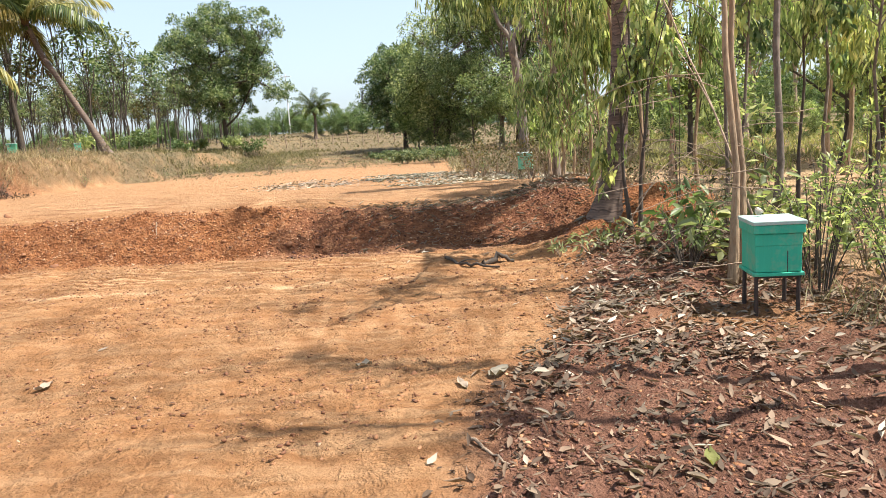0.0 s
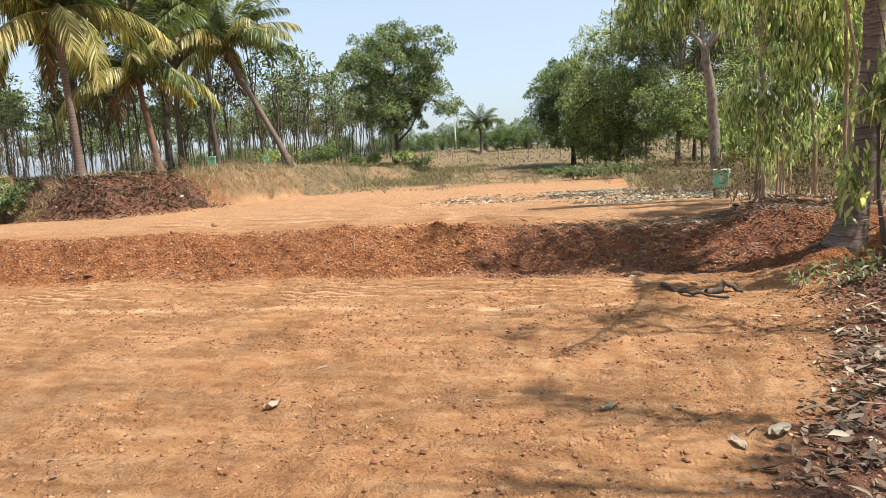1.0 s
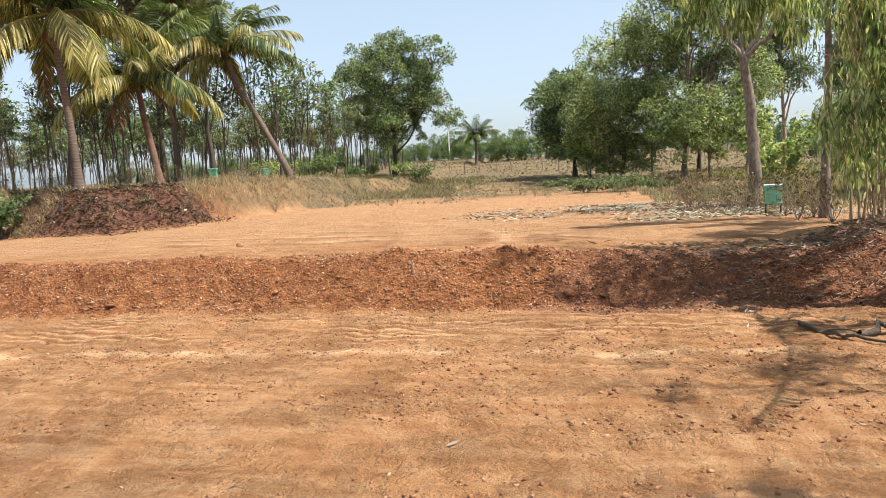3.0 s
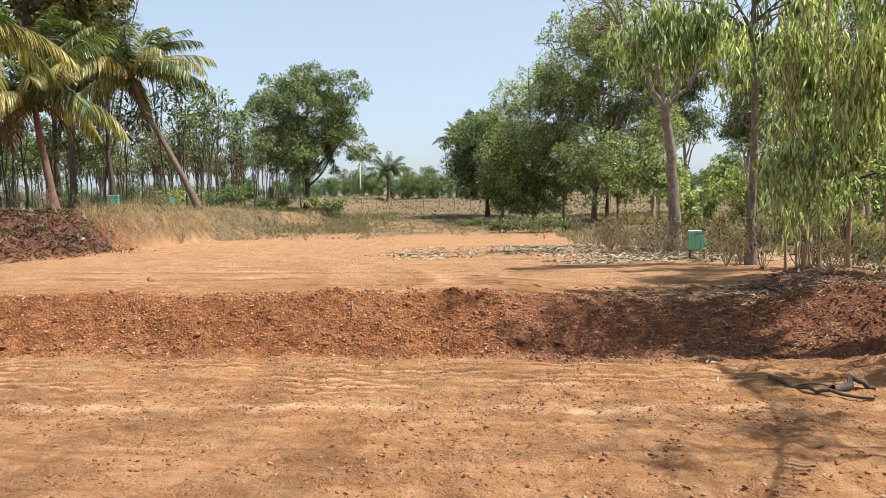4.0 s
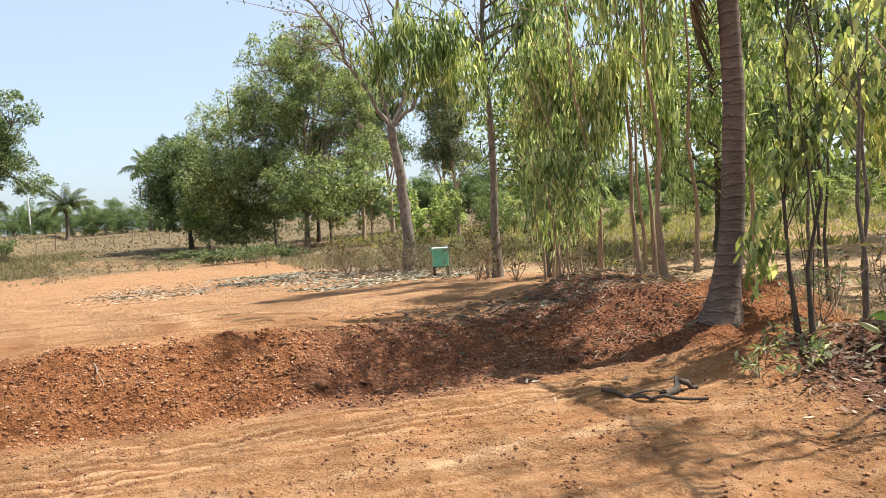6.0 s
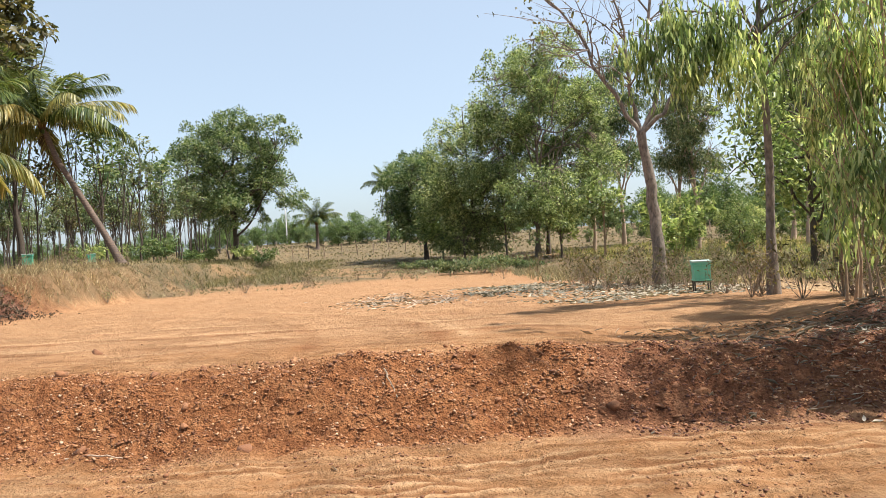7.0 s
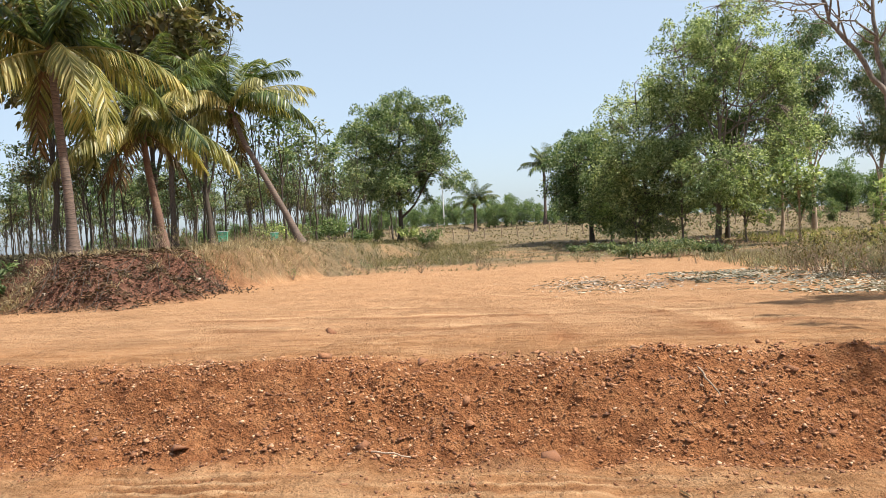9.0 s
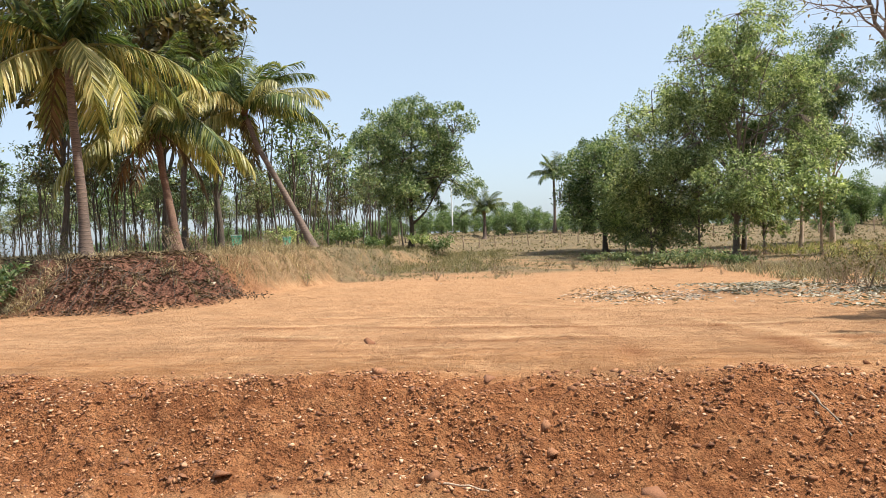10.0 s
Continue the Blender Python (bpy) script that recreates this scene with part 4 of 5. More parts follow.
weeping_tree("weeping_gum_tree", on_ground(2.75, 11.75), "clump of young gum stems with long hanging yellow-green leaves", 32, [(0, 0), (-0.15, -0.75), (0.45, 0.3), (0.75, -0.2), (-0.3, 0.5)], 6.2, 0.03, 1.5, 300, 1.15, (0.18, 0.031), BARK_TAN, LEAF_GUM, 2.1, (-0.35, 0), "weeping gums", (-1.0, -0.1), 23, 0.24)
weeping_tree("weeping_gum_tree", on_ground(4.3, 13.9), "slender gum sapling with hanging leaves at the field's edge", 33, [(0, 0), (0.5, 0.2)], 6.5, 0.035, 1.3, 170, 1.1, (0.18, 0.031), BARK_TAN, LEAF_GUM, 1.7, (0, 0), "weeping gums", (-0.3, 0), 20, 0.26)
weeping_tree("weeping_gum_tree", on_ground(5.9, 10.4), "gum sapling with drooping narrow leaves beyond the palm", 34, [(0, 0)], 6.6, 0.026, 1.6, 210, 0.6, (0.15, 0.038), BARK_GUM, LEAF_LIGHT, 2.3, (0, 0), "weeping gums")
weeping_tree("weeping_gum_tree", on_ground(6.2, 12.2), "gum sapling with drooping narrow leaves in the field", 35, [(0, 0)], 6.8, 0.03, 1.8, 230, 0.7, (0.16, 0.042), BARK_GUM, LEAF_LIGHT, 1.9, (0, 0), "weeping gums")
weeping_tree("weeping_gum_tree", on_ground(5.6, 7.6), "gum sapling with drooping leaves by the hive", 36, [(0, 0)], 6.0, 0.028, 1.7, 190, 0.55, (0.15, 0.04), BARK_GUM, LEAF_LIGHT, 2.3, (0, 0), "weeping gums")
weeping_tree("weeping_gum_tree", on_ground(8.2, 16.0), "gum tree with drooping leaves beyond the sandy field", 37, [(0, 0), (0.6, 0.4)], 7.5, 0.06, 1.7, 330, 0.9, (0.2, 0.04), BARK_TAN, LEAF_LIGHT, 2.3, (0, 0), "weeping gums")

weeping_tree("weeping_gum_tree", on_ground(7.4, 9.6), "gum sapling with drooping leaves in the sandy field", 40, [(0, 0)], 6.4, 0.03, 1.8, 200, 0.6, (0.16, 0.04), BARK_GUM, LEAF_LIGHT, 2.3, (0, 0), "weeping gums")
weeping_tree("weeping_gum_tree", on_ground(9.6, 13.0), "leafy gum sapling at the far side of the sandy field", 41, [(0, 0), (0.5, 0.3)], 6.8, 0.05, 1.8, 300, 0.8, (0.19, 0.04), BARK_TAN, LEAF_LIGHT, 2.0, (0, 0), "weeping gums")

weeping_tree("weeping_gum_tree", on_ground(3.2, 8.7), "young leafy gum sapling among the shrubs", 42, [(0, 0), (0.25, 0.2)], 4.2, 0.025, 0.9, 60, 0.4, (0.15, 0.045), BARK_GUM, LEAF_LIGHT, 1.2, (0, 0), "weeping gums")

weeping_tree("weeping_gum_tree", on_ground(2.1, 13.0), "small gum sapling with wispy pale green leaves to the ground", 52, [(0, 0), (0.25, 0.3), (-0.2, -0.15)], 3.6, 0.018, 0.9, 150, 0.8, (0.15, 0.03), BARK_TAN, LEAF_GUM, 0.7, (0, 0), "weeping gums", (0, 0), 26, 0.3)

weeping_tree("weeping_gum_tree", on_ground(1.75, 12.1), "low wispy gum sapling with yellow-green leaves by the soil heap", 53, [(0, 0), (0.2, -0.2), (0.3, 0.3)], 2.6, 0.014, 0.7, 110, 0.7, (0.14, 0.03), BARK_TAN, LEAF_GUM, 0.5, (0, 0), "weeping gums", (0, 0), 20, 0.4)
weeping_tree("weeping_gum_tree", on_ground(2.75, 14.3), "wispy gum sapling with yellow-green leaves near the grey gum", 54, [(0, 0), (0.3, 0.2)], 3.2, 0.018, 0.8, 100, 0.8, (0.15, 0.03), BARK_TAN, LEAF_GUM, 0.6, (0, 0), "weeping gums", (0, 0), 20, 0.35)

weeping_tree("weeping_gum_tree", on_ground(2.06, 8.4), "wispy gum sapling with a thin dark stem beside the palm", 55, [(0, 0), (0.08, -0.08)], 4.3, 0.02, 0.38, 110, 0.45, (0.14, 0.042), BARK_DARK, LEAF_GREEN, 0.7, (0, 0), "weeping gums", (0.1, -0.1), 18, 0.5)

# darker saplings fill the edge of the field
for i, (x, y, top) in enumerate(((5.1, 10.9, 6.2), (8.8, 11.2, 6.8), (7.6, 13.4, 7.0))):
    weeping_tree("field_sapling", on_ground(x, y), "leafy dark green sapling at the edge of the sandy field", 46 + i, [(0, 0)], top, 0.024, 1.5, 190, 0.45, (0.15, 0.045), BARK_DARK, LEAF_GREEN if i % 3 else LEAF_DARK, 1.9, (0, 0), "field saplings", (0, 0), 24, 0.7)

# twin and single trunk behind the near hive
weeping_tree("twin_stemmed_tree", on_ground(2.36, 6.4), "two slim tan trunks growing from one foot", 38, [(0.0, 0.0), (0.1, 0.05)], 6.6, 0.03, 1.0, 9, 0.7, (0.17, 0.03), BARK_TAN, LEAF_GUM, 3.3, (-0.3, 0.1))
weeping_tree("slim_tree", on_ground(2.78, 6.65), "slim straight tree with smooth brown bark behind the hive", 39, [(0.0, 0.0)], 6.6, 0.034, 1.0, 9, 0.7, (0.17, 0.03), BARK_GUM, LEAF_GUM, 3.4, (0.25, 0.1))


# slim trees beside the start of the walk, which throw thin shadows over the yard
for i, (x, y, top) in enumerate(((10.5, 19.5, 7.0), (14.0, 16.5, 6.5), (13.5, 23.0, 8.0), (18.0, 18.5, 7.5), (8.6, 25.5, 6.5))):
    crown_tree("shade_tree", on_ground(x, y), "dark leafy tree beyond the sandy field", 24 + i, top, 2.2, 0.09, 2.6, top * 0.58, top * 0.34, 9, 90, 55, 0.42,
               (0.2, 0.1), BARK_DARK, LEAF_GREEN, (0, 0), 0.2, 0.45, group="shade trees")
for x, y, seed, ly in ((3.0, 4.1, 44, 0.6), (3.05, 3.85, 45, -0.4)):
    weeping_tree("slim_tree", on_ground(x, y), "slim straight gum with thin foliage at the yard's edge", seed, [(0.0, 0.0)], 8.0, 0.06, 0.7, 8, 0.8, (0.17, 0.03), BARK_GUM, LEAF_GUM, 4.6, (0.1, ly), "slim gums")


# the plantation on the left: slender trunks in loose rows
def plantation():
    rng = np.random.RandomState(51)
    kinds = []
    for i, (top, foliage, per) in enumerate(((10.5, LEAF_DUSTY, 20), (9.0, LEAF_DARK, 26), (12.0, LEAF_DUSTY, 14), (8.0, LEAF_TEAK, 14), (11.0, LEAF_DUSTY, 9))):
        kinds.append(crown_tree("plantation_tree", (0, 0, -50), "slender plantation tree with a bare trunk and thin crown", 60 + i, top, top * 0.55, 0.065, 1.2, top * 0.8, top * 0.2, 7, 24, per, 0.34,
                                (0.34, 0.17), BARK_DARK, foliage, (rng.uniform(-0.3, 0.3), 0), 0.1, 0.3, 0.4, "plantation trees", billow=0.7))
    spots = []
    for r in np.arange(42, 100, 6.0):
        for az in np.arange(13.0, 50, 92 / r):
            a = radians(az + rng.uniform(-0.6, 0.6) * 100 / r)
            rr = r + rng.uniform(-1.8, 1.8)
            spots.append((-5 - rr * math.sin(a), 6 + rr * math.cos(a)))
    spots = [p for p in spots if math.hypot(p[0] + 16.8, p[1] - 60.5) > 4 and p[0] < -17.5 - max(0, 47 - p[1]) * 0.2]
    for i, (x, y) in enumerate(spots):
        k = rng.choice(len(kinds), p=[0.3, 0.2, 0.2, 0.15, 0.15])
        s = rng.uniform(0.7, 1.0)
        m = pose(*on_ground(x, y), rng.uniform(-2.5, 2.5), rng.uniform(-2.5, 2.5), rng.uniform(0, 360)) @ Matrix.Diagonal((s, s, s * rng.uniform(0.85, 1.15), 1))
        if i < len(kinds):
            kinds[i].matrix_world = m
        else:
            copy_thing(kinds[k], m)
    return len(spots)


plantation()
for x, y, seed, top in ((-27.5, 44.5, 71, 16.5), (-25.6, 47.0, 72, 17.5), (-31.0, 40.0, 73, 15.0), (-24.4, 40.5, 74, 15.5), (-29.5, 47.5, 75, 17.0)):
    crown_tree("teak_tree", on_ground(x, y), "tall teak tree with large drying brown-green leaves", seed, top, 5.5, 0.16, 2.7, top * 0.72, top * 0.27, 9, 85, 30, 0.5, (0.46, 0.32), BARK_DARK, LEAF_TEAK, (0, 0), 0.3, 0.35, 0.8, "teak trees", billow=0.55)


# bushy trees behind the fields, near and far
def far_woods():
    rng = np.random.RandomState(81)
    kinds = [crown_tree("field_tree", (0, 0, -50), "bushy green tree at the edge of the fields", 82 + i, t, t * 0.22, 0.11, t * 0.36, t * 0.52, t * 0.44, 7, 90, 42, t * 0.065, (0.042 * t, 0.024 * t), BARK_DARK, f, (0, 0), 0.35, 0.3, 0.3, "field trees")
             for i, (t, f) in enumerate(((6.5, LEAF_GREEN), (5.5, LEAF_FAR), (8.0, LEAF_FAR), (7.0, LEAF_LIGHT)))]
    spots = []
    for az in np.arange(-58, -11, 1.7):
        for r0 in (42, 62, 86):
            spots.append((az + rng.uniform(-0.9, 0.9), r0 + rng.uniform(-7, 7), rng.uniform(0.4, 0.72)))
    for az in np.arange(-18, 36, 0.8):
        spots.append((az + rng.uniform(-0.5, 0.5), 112 + rng.uniform(-8, 10), rng.uniform(0.25, 0.55)))
        spots.append((az + rng.uniform(-0.5, 0.5), 160 + rng.uniform(-15, 30), rng.uniform(0.4, 0.85)))
    for az in np.arange(-12, 30, 0.8):
        spots.append((az + rng.uniform(-0.4, 0.4), 97 + rng.uniform(-3, 4), rng.uniform(0.2, 0.45)))
    for az in np.arange(-60, -17, 0.7):
        spots.append((az + rng.uniform(-0.3, 0.3), 92 + rng.uniform(-6, 8), rng.uniform(0.5, 0.85)))
    used, mass = 0, {0: [], 1: []}
    for az, r, s in spots:
        a = radians(az)
        x, y = -2 - r * math.sin(a), 5 + r * math.cos(a)
        if math.hypot(x - 3.9, y - 49.5) < 6 or math.hypot(x + 1.6, y - 58) < 5 or (r < 60 and abs(az + 13) < 4):
            continue
        k = rng.randint(4)
        m = pose(*on_ground(x, y), 0, 0, rng.uniform(0, 360)) @ Matrix.Scale(s, 4)
        if r > 84:
            for piece in kinds[k].children:
                me = piece.data
                co = np.empty(len(me.vertices) * 3, np.float32)
                me.vertices.foreach_get("co", co)
                ids = np.empty(len(me.loops), np.int32)
                me.loops.foreach_get("vertex_index", ids)
                rot = np.array(m)
                wood = len(me.loops) == 4 * len(me.polygons)
                mass[int(wood)].append((co.reshape(-1, 3) @ rot[:3, :3].T + rot[:3, 3], ids.reshape(-1, 4 if wood else 3)))
        elif used < 4:
            kinds[used].matrix_world = m
            used += 1
        else:
            copy_thing(kinds[k], m)
            used += 1
    hedge = tagged(new("far_hedge", mesh_of("far_hedge", mass[0], LEAF_FAR)), "long hedge of bushy trees beyond the fields", "hedge", kind="stuff")
    wood = part("stems", mesh_of("stems", mass[1], BARK_DARK, True), hedge)
    wood["kind"] = "stuff"


far_woods()
for x, y, h, size in ((-14.5, 92.0, 3.4, 0.9), (-6.4, 104.0, 7.6, 1.0)):
    coconut_palm(on_ground(x, y, 0.1), "far palm with a short trunk standing above the hedge", 5, [(0, 0, 0), (0.1, 0, h * 0.5), (0.1, 0, h)], 0.2, BARK_PALM, crown_plan(int(y), 8, 14, 0, 0), size, False)


# ---- undergrowth ----
def shrub(name, place, label, seed, stems, tall, wide, count, leaf, foliage, bark=TWIG, group="", category="shrub"):
    rng = np.random.RandomState(seed)
    tubes, lp, ld = [], [], []
    for i in range(stems):
        az, r = rng.uniform(0, 2 * math.pi), wide * rng.uniform(0.3, 1.0)
        b = np.array([r * math.cos(az), r * math.sin(az), tall * rng.uniform(0.45, 1.0)])
        a = np.array([(0.12 if stems > 6 else 0.01) * wide * math.cos(az), (0.12 if stems > 6 else 0.01) * wide * math.sin(az), 0])
        p = bend(a, b, (0, 0, 0.18 * tall), 6)
        tubes.append(tube(p, np.linspace(0.006, 0.002, 6) * (1 - 0.15 * (tall > 1.3)), 4))
        k = max(3, count // stems)
        t = rng.uniform(0.3, 1.0, k)
        q = np.stack([np.interp(t, np.linspace(0, 1, 6), p[:, c]) for c in range(3)], 1)
        lp.append(q + rng.standard_normal((k, 3)) * 0.05 * wide)
        ld.append(np.array([math.cos(az), math.sin(az), 0.1]) * 0.5 + rng.standard_normal((k, 3)) * 0.8 + [0, 0, -0.15])
    ob = thing(name, place, label, category, group)
    part("stem", mesh_of("stem", tubes, bark, True), ob)
    part("foliage", mesh_of("foliage", [(broad_leaves if leaf[0] > 0.12 else leaves)(np.vstack(lp), np.vstack(ld), leaf[0], leaf[1], rng)], foliage), ob)
    return ob


for i, (x, y, tall, wide, n) in enumerate(((2.6, 7.4, 0.75, 0.8, 70),
                                           (3.1, 7.0, 0.95, 0.8, 90), (2.5, 6.85, 0.7, 0.8, 84), (2.75, 7.0, 0.6, 0.7, 70), (3.6, 6.5, 0.9, 0.7, 70), (2.25, 7.1, 0.45, 0.55, 50))):
    shrub("broadleaf_shrub", on_ground(x, y), "low straggling shrub with broad pale green leaves on the bank", 100 + i, 8, tall, wide, n, (0.15, 0.065), LEAF_PALE if i % 3 else LEAF_GREEN, group="bank shrubs")
for i, (x, y) in enumerate(((1.2, 7.95), (1.5, 8.2), (1.75, 8.0), (2.05, 8.45), (1.45, 7.75))):
    shrub("leafy_sprig", on_ground(x, y), "small sprawling sprig with pale leaves on turned red soil", 190 + i, 6, 0.17, 0.3, 34, (0.085, 0.03), LEAF_PALE, group="sprigs")
for i, (x, y, tall, wide, n) in enumerate(((2.85, 5.95, 1.0, 0.5, 260), (3.2, 5.45, 0.9, 0.6, 260), (3.0, 6.35, 1.2, 0.5, 240), (3.6, 6.0, 1.1, 0.7, 300), (4.0, 6.8, 1.2, 0.8, 300), (3.4, 4.9, 0.7, 0.6, 260), (2.1, 6.75, 0.6, 0.45, 160), (4.3, 5.6, 1.0, 0.7, 260))):
    shrub("twiggy_shrub", on_ground(x, y), "twiggy shrub with thin dark stems and small green leaves", 170 + i, 13, tall, wide, n, (0.07, 0.02), LEAF_GREEN, BARK_DARK, group="twiggy shrubs")
for i, (x, y, s) in enumerate(((-17.0, 44.5, 1.5), (-15.8, 58.5, 1.3), (-14.4, 59.5, 1.5), (-18.6, 59.5, 1.3), (-20.2, 50.5, 1.6), (-23.0, 54.0, 1.7), (-17.6, 52.5, 1.2), (-20.6, 44.0, 1.4))):
    shrub("green_bush", on_ground(x, y), "rounded green bush in dry grass", 120 + i, 26, s, s * 0.85, 900, (0.16, 0.08), LEAF_GREEN if i % 2 else LEAF_FAR, group="grass bushes")
for i, (x, y, s) in enumerate(((-0.4, 37.5, 1.0), (0.6, 38.4, 1.1), (-1.6, 38.2, 0.8), (-2.2, 47.0, 0.7), (-3.6, 47.5, 0.6), (1.8, 37.8, 0.7))):
    shrub("grey_bush", on_ground(x, y), "low grey-green straggling bush on the field", 140 + i, 30, s * 0.75, s * 1.5, 900, (0.15, 0.06), LEAF_DUSTY, group="field bushes")
for i, (x, y, s) in enumerate(((-17.9, 19.6, 1.3), (-18.9, 19.3, 1.2))):
    shrub("dark_bush", on_ground(x, y), "dense dark green bush at the foot of the bank", 160 + i, 30, s, s * 0.8, 1500, (0.13, 0.07), LEAF_DARK, BARK_DARK, "dark bushes")
shrub("leafy_bush", on_ground(3.3, 22.4), "tall leafy bush beside the forked gum", 150, 24, 2.4, 1.1, 1500, (0.15, 0.06), LEAF_GREEN)
for i, (x, y, tall, n) in enumerate(((2.75, 8.9, 2.6, 90), (3.15, 7.5, 2.2, 80), (4.6, 8.4, 2.3, 100))):
    shrub("thin_sapling", on_ground(x, y), "thin dark sapling with small pale leaves beside the palm", 155 + i, 3, tall, 0.6, n, (0.115, 0.036), LEAF_LIGHT if i % 2 else LEAF_GREEN, BARK_DARK, "saplings")


# ---- beehives ----
def box(cx, cy, cz, sx, sy, sz, lip=0.006):
    bm = bmesh.new()
    bmesh.ops.create_cube(bm, size=1, matrix=Matrix.Translation((cx, cy, cz)) @ Matrix.Diagonal((sx, sy, sz, 1)))
    bmesh.ops.bevel(bm, geom=bm.edges[:], offset=lip, segments=2, affect="EDGES", profile=0.5)
    return bm


def bm_mesh(name, bm, material):
    me = bpy.data.meshes.new(name)
    bm.to_mesh(me)
    bm.free()
    me.materials.append(material)
    return me


def beehive(place, label, paint, turn, stand=0.24):
    ob = thing("beehive", place, label, "beehive", "beehives", turn)
    for x in (-0.13, 0.13):
        for y in (-0.13, 0.13):
            bm = bmesh.new()
            bmesh.ops.create_cone(bm, cap_ends=True, segments=8, radius1=0.017, radius2=0.014, depth=stand + 0.05, matrix=Matrix.Translation((x * 1.08, y * 1.08, stand / 2 - 0.025)))
            part("leg", bm_mesh("leg", bm, IRON), ob, "rusty iron leg")
    rim = box(0, -0.14, stand - 0.008, 0.31, 0.02, 0.02, 0.003)
    part("stand_rail", bm_mesh("stand_rail", rim, IRON), ob)
    part("stand_rail", bm_mesh("stand_rail", box(0, 0.14, stand - 0.008, 0.31, 0.02, 0.02, 0.003), IRON), ob)
    part("floor_board", bm_mesh("floor_board", box(0, 0, stand + 0.012, 0.34, 0.35, 0.024, 0.004), paint), ob)
    body = part("brood_box", bm_mesh("brood_box", box(0, 0, stand + 0.024 + 0.095, 0.31, 0.32, 0.185), paint), ob)
    part("joint", bm_mesh("joint", box(0.06, -0.161, stand + 0.1, 0.006, 0.004, 0.15, 0.001), IRON), body, "dark crack between boards")
    part("super_box", bm_mesh("super_box", box(0, 0, stand + 0.212 + 0.04, 0.315, 0.325, 0.085), paint), ob)
    part("lid", bm_mesh("lid", box(0, 0, stand + 0.297 + 0.03, 0.345, 0.355, 0.06), paint), ob)
    bm = box(0, 0, 0, 0.36, 0.37, 0.028, 0.005)
    for v in bm.verts:
        v.co.z += stand + 0.371 + 0.035 * (1 - abs(v.co.x) / 0.18)
    part("roof_sheet", bm_mesh("roof_sheet", bm, HIVE_ROOF), ob, "pale weathered sheet over the lid")
    return ob


beehive(on_ground(2.31, 5.6, 0.03), "turquoise green wooden beehive on a rusty iron stand under trees", HIVE_GREEN, -7, 0.31)
beehive(on_ground(2.08, 17.9, 0.03), "turquoise green beehive with a white top on the litter", HIVE_PALE, -14)
beehive(on_ground(-17.0, 30.6, 0.03), "green beehive among dry weeds on the bank", HIVE_DARK, 20, 0.3)
beehive(on_ground(-18.2, 38.6, 0.03), "green beehive beside the leaning palm", HIVE_DARK, 35, 0.3)
beehive(on_ground(-20.25, 22.0, 0.03), "green beehive behind a dark bush on the bank", HIVE_DARK, 10, 0.35)
# a thin white pole in the distance
bm = bmesh.new()
bmesh.ops.create_cone(bm, cap_ends=True, segments=10, radius1=0.09, radius2=0.07, depth=8.6, matrix=Matrix.Translation((0, 0, 4.2)))
pole = thing("power_pole", on_ground(-20.8, 109), "slim white concrete power pole beyond the field", "pole")
part("shaft", bm_mesh("shaft", bm, CONCRETE), pole)
part("crossarm", bm_mesh("crossarm", box(0, 0, 8.2, 1.5, 0.1, 0.1, 0.01), CONCRETE), pole)


# a wire fence across the far field
POST = bm_mesh("post", box(0, 0, 0.55, 0.09, 0.09, 1.3, 0.01), BARK_PALE)
fence = thing("wire_fence", (0, 0, 0), "long wire fence on thin pale posts across the dry field", "fence")
for i in range(46):
    x = -22 + 1.5 * i
    y = 74 + 0.06 * x + 0.4 * math.sin(1.7 * i)
    part("post", POST, fence, "", pose(x, y, gz(x, y) - 0.05, 3 * math.sin(2.3 * i), 3 * math.cos(3.1 * i), 0) @ Matrix.Diagonal((1, 1, 0.85 + 0.2 * math.sin(5.3 * i) ** 2, 1)))
for z in (0.4, 0.75, 1.05):
    line = [(-22 + 1.5 * i, 74 + 0.06 * (-22 + 1.5 * i) + 0.4 * math.sin(1.7 * i), gz(-22 + 1.5 * i, 74) + z) for i in range(46)]
    part("wire", mesh_of("wire", [tube(line, [0.006] * 46, 4)], IRON), fence)


# ---- loose soil, stones and litter ----
def stuff(name, pieces, material, label, category):
    return tagged(new(name, mesh_of(name, pieces, material)), label, category, kind="stuff")


def draw(rng, n, x0, x1, y0, y1):
    return np.stack([rng.uniform(x0, x1, n), rng.uniform(y0, y1, n)], 1)


def on_land(xy, lift=0.0):
    return np.column_stack([xy, height(xy[:, 0], xy[:, 1]) + lift])


def gravel(name, seed, n, area, keep, small, big, label, material=GRAVEL, power=2.6):
    rng = np.random.RandomState(seed)
    xy = draw(rng, n, *area)
    xy = xy[rng.uniform(size=len(xy)) < keep(xy[:, 0], xy[:, 1])]
    protos = [shard(rng, 1.0, rng.uniform(0.4, 0.7), rng.randint(6, 9)) for _ in range(20)]
    size = small + (big - small) * rng.uniform(size=len(xy)) ** power
    return stuff(name, scattered(protos, on_land(xy, -0.003) - np.column_stack([np.zeros((len(xy), 2)), 0.04 * size]), rng.uniform(0, 6.3, len(xy)), size), material, label, "gravel")


gravel("bank_gravel", 301, 36000, (-10.5, 2.2, 9.25, 10.9), lambda x, y: zones(x, y)[3] * (0.35 + 0.65 * (rough_noise(x, y, 0.7, 3) > -0.02)), 0.014, 0.06, "crumbled red soil and gravel on the bank's face", GRAVEL, 1.9)
gravel("bank_clods", 305, 2600, (-10.5, 2.0, 9.3, 10.8), lambda x, y: zones(x, y)[3] * (0.15 + 0.85 * (rough_noise(x, y, 0.6, 3) > 0.04)), 0.022, 0.1, "loose clods and stones lodged in the bank's face", CLOD, 2.4)
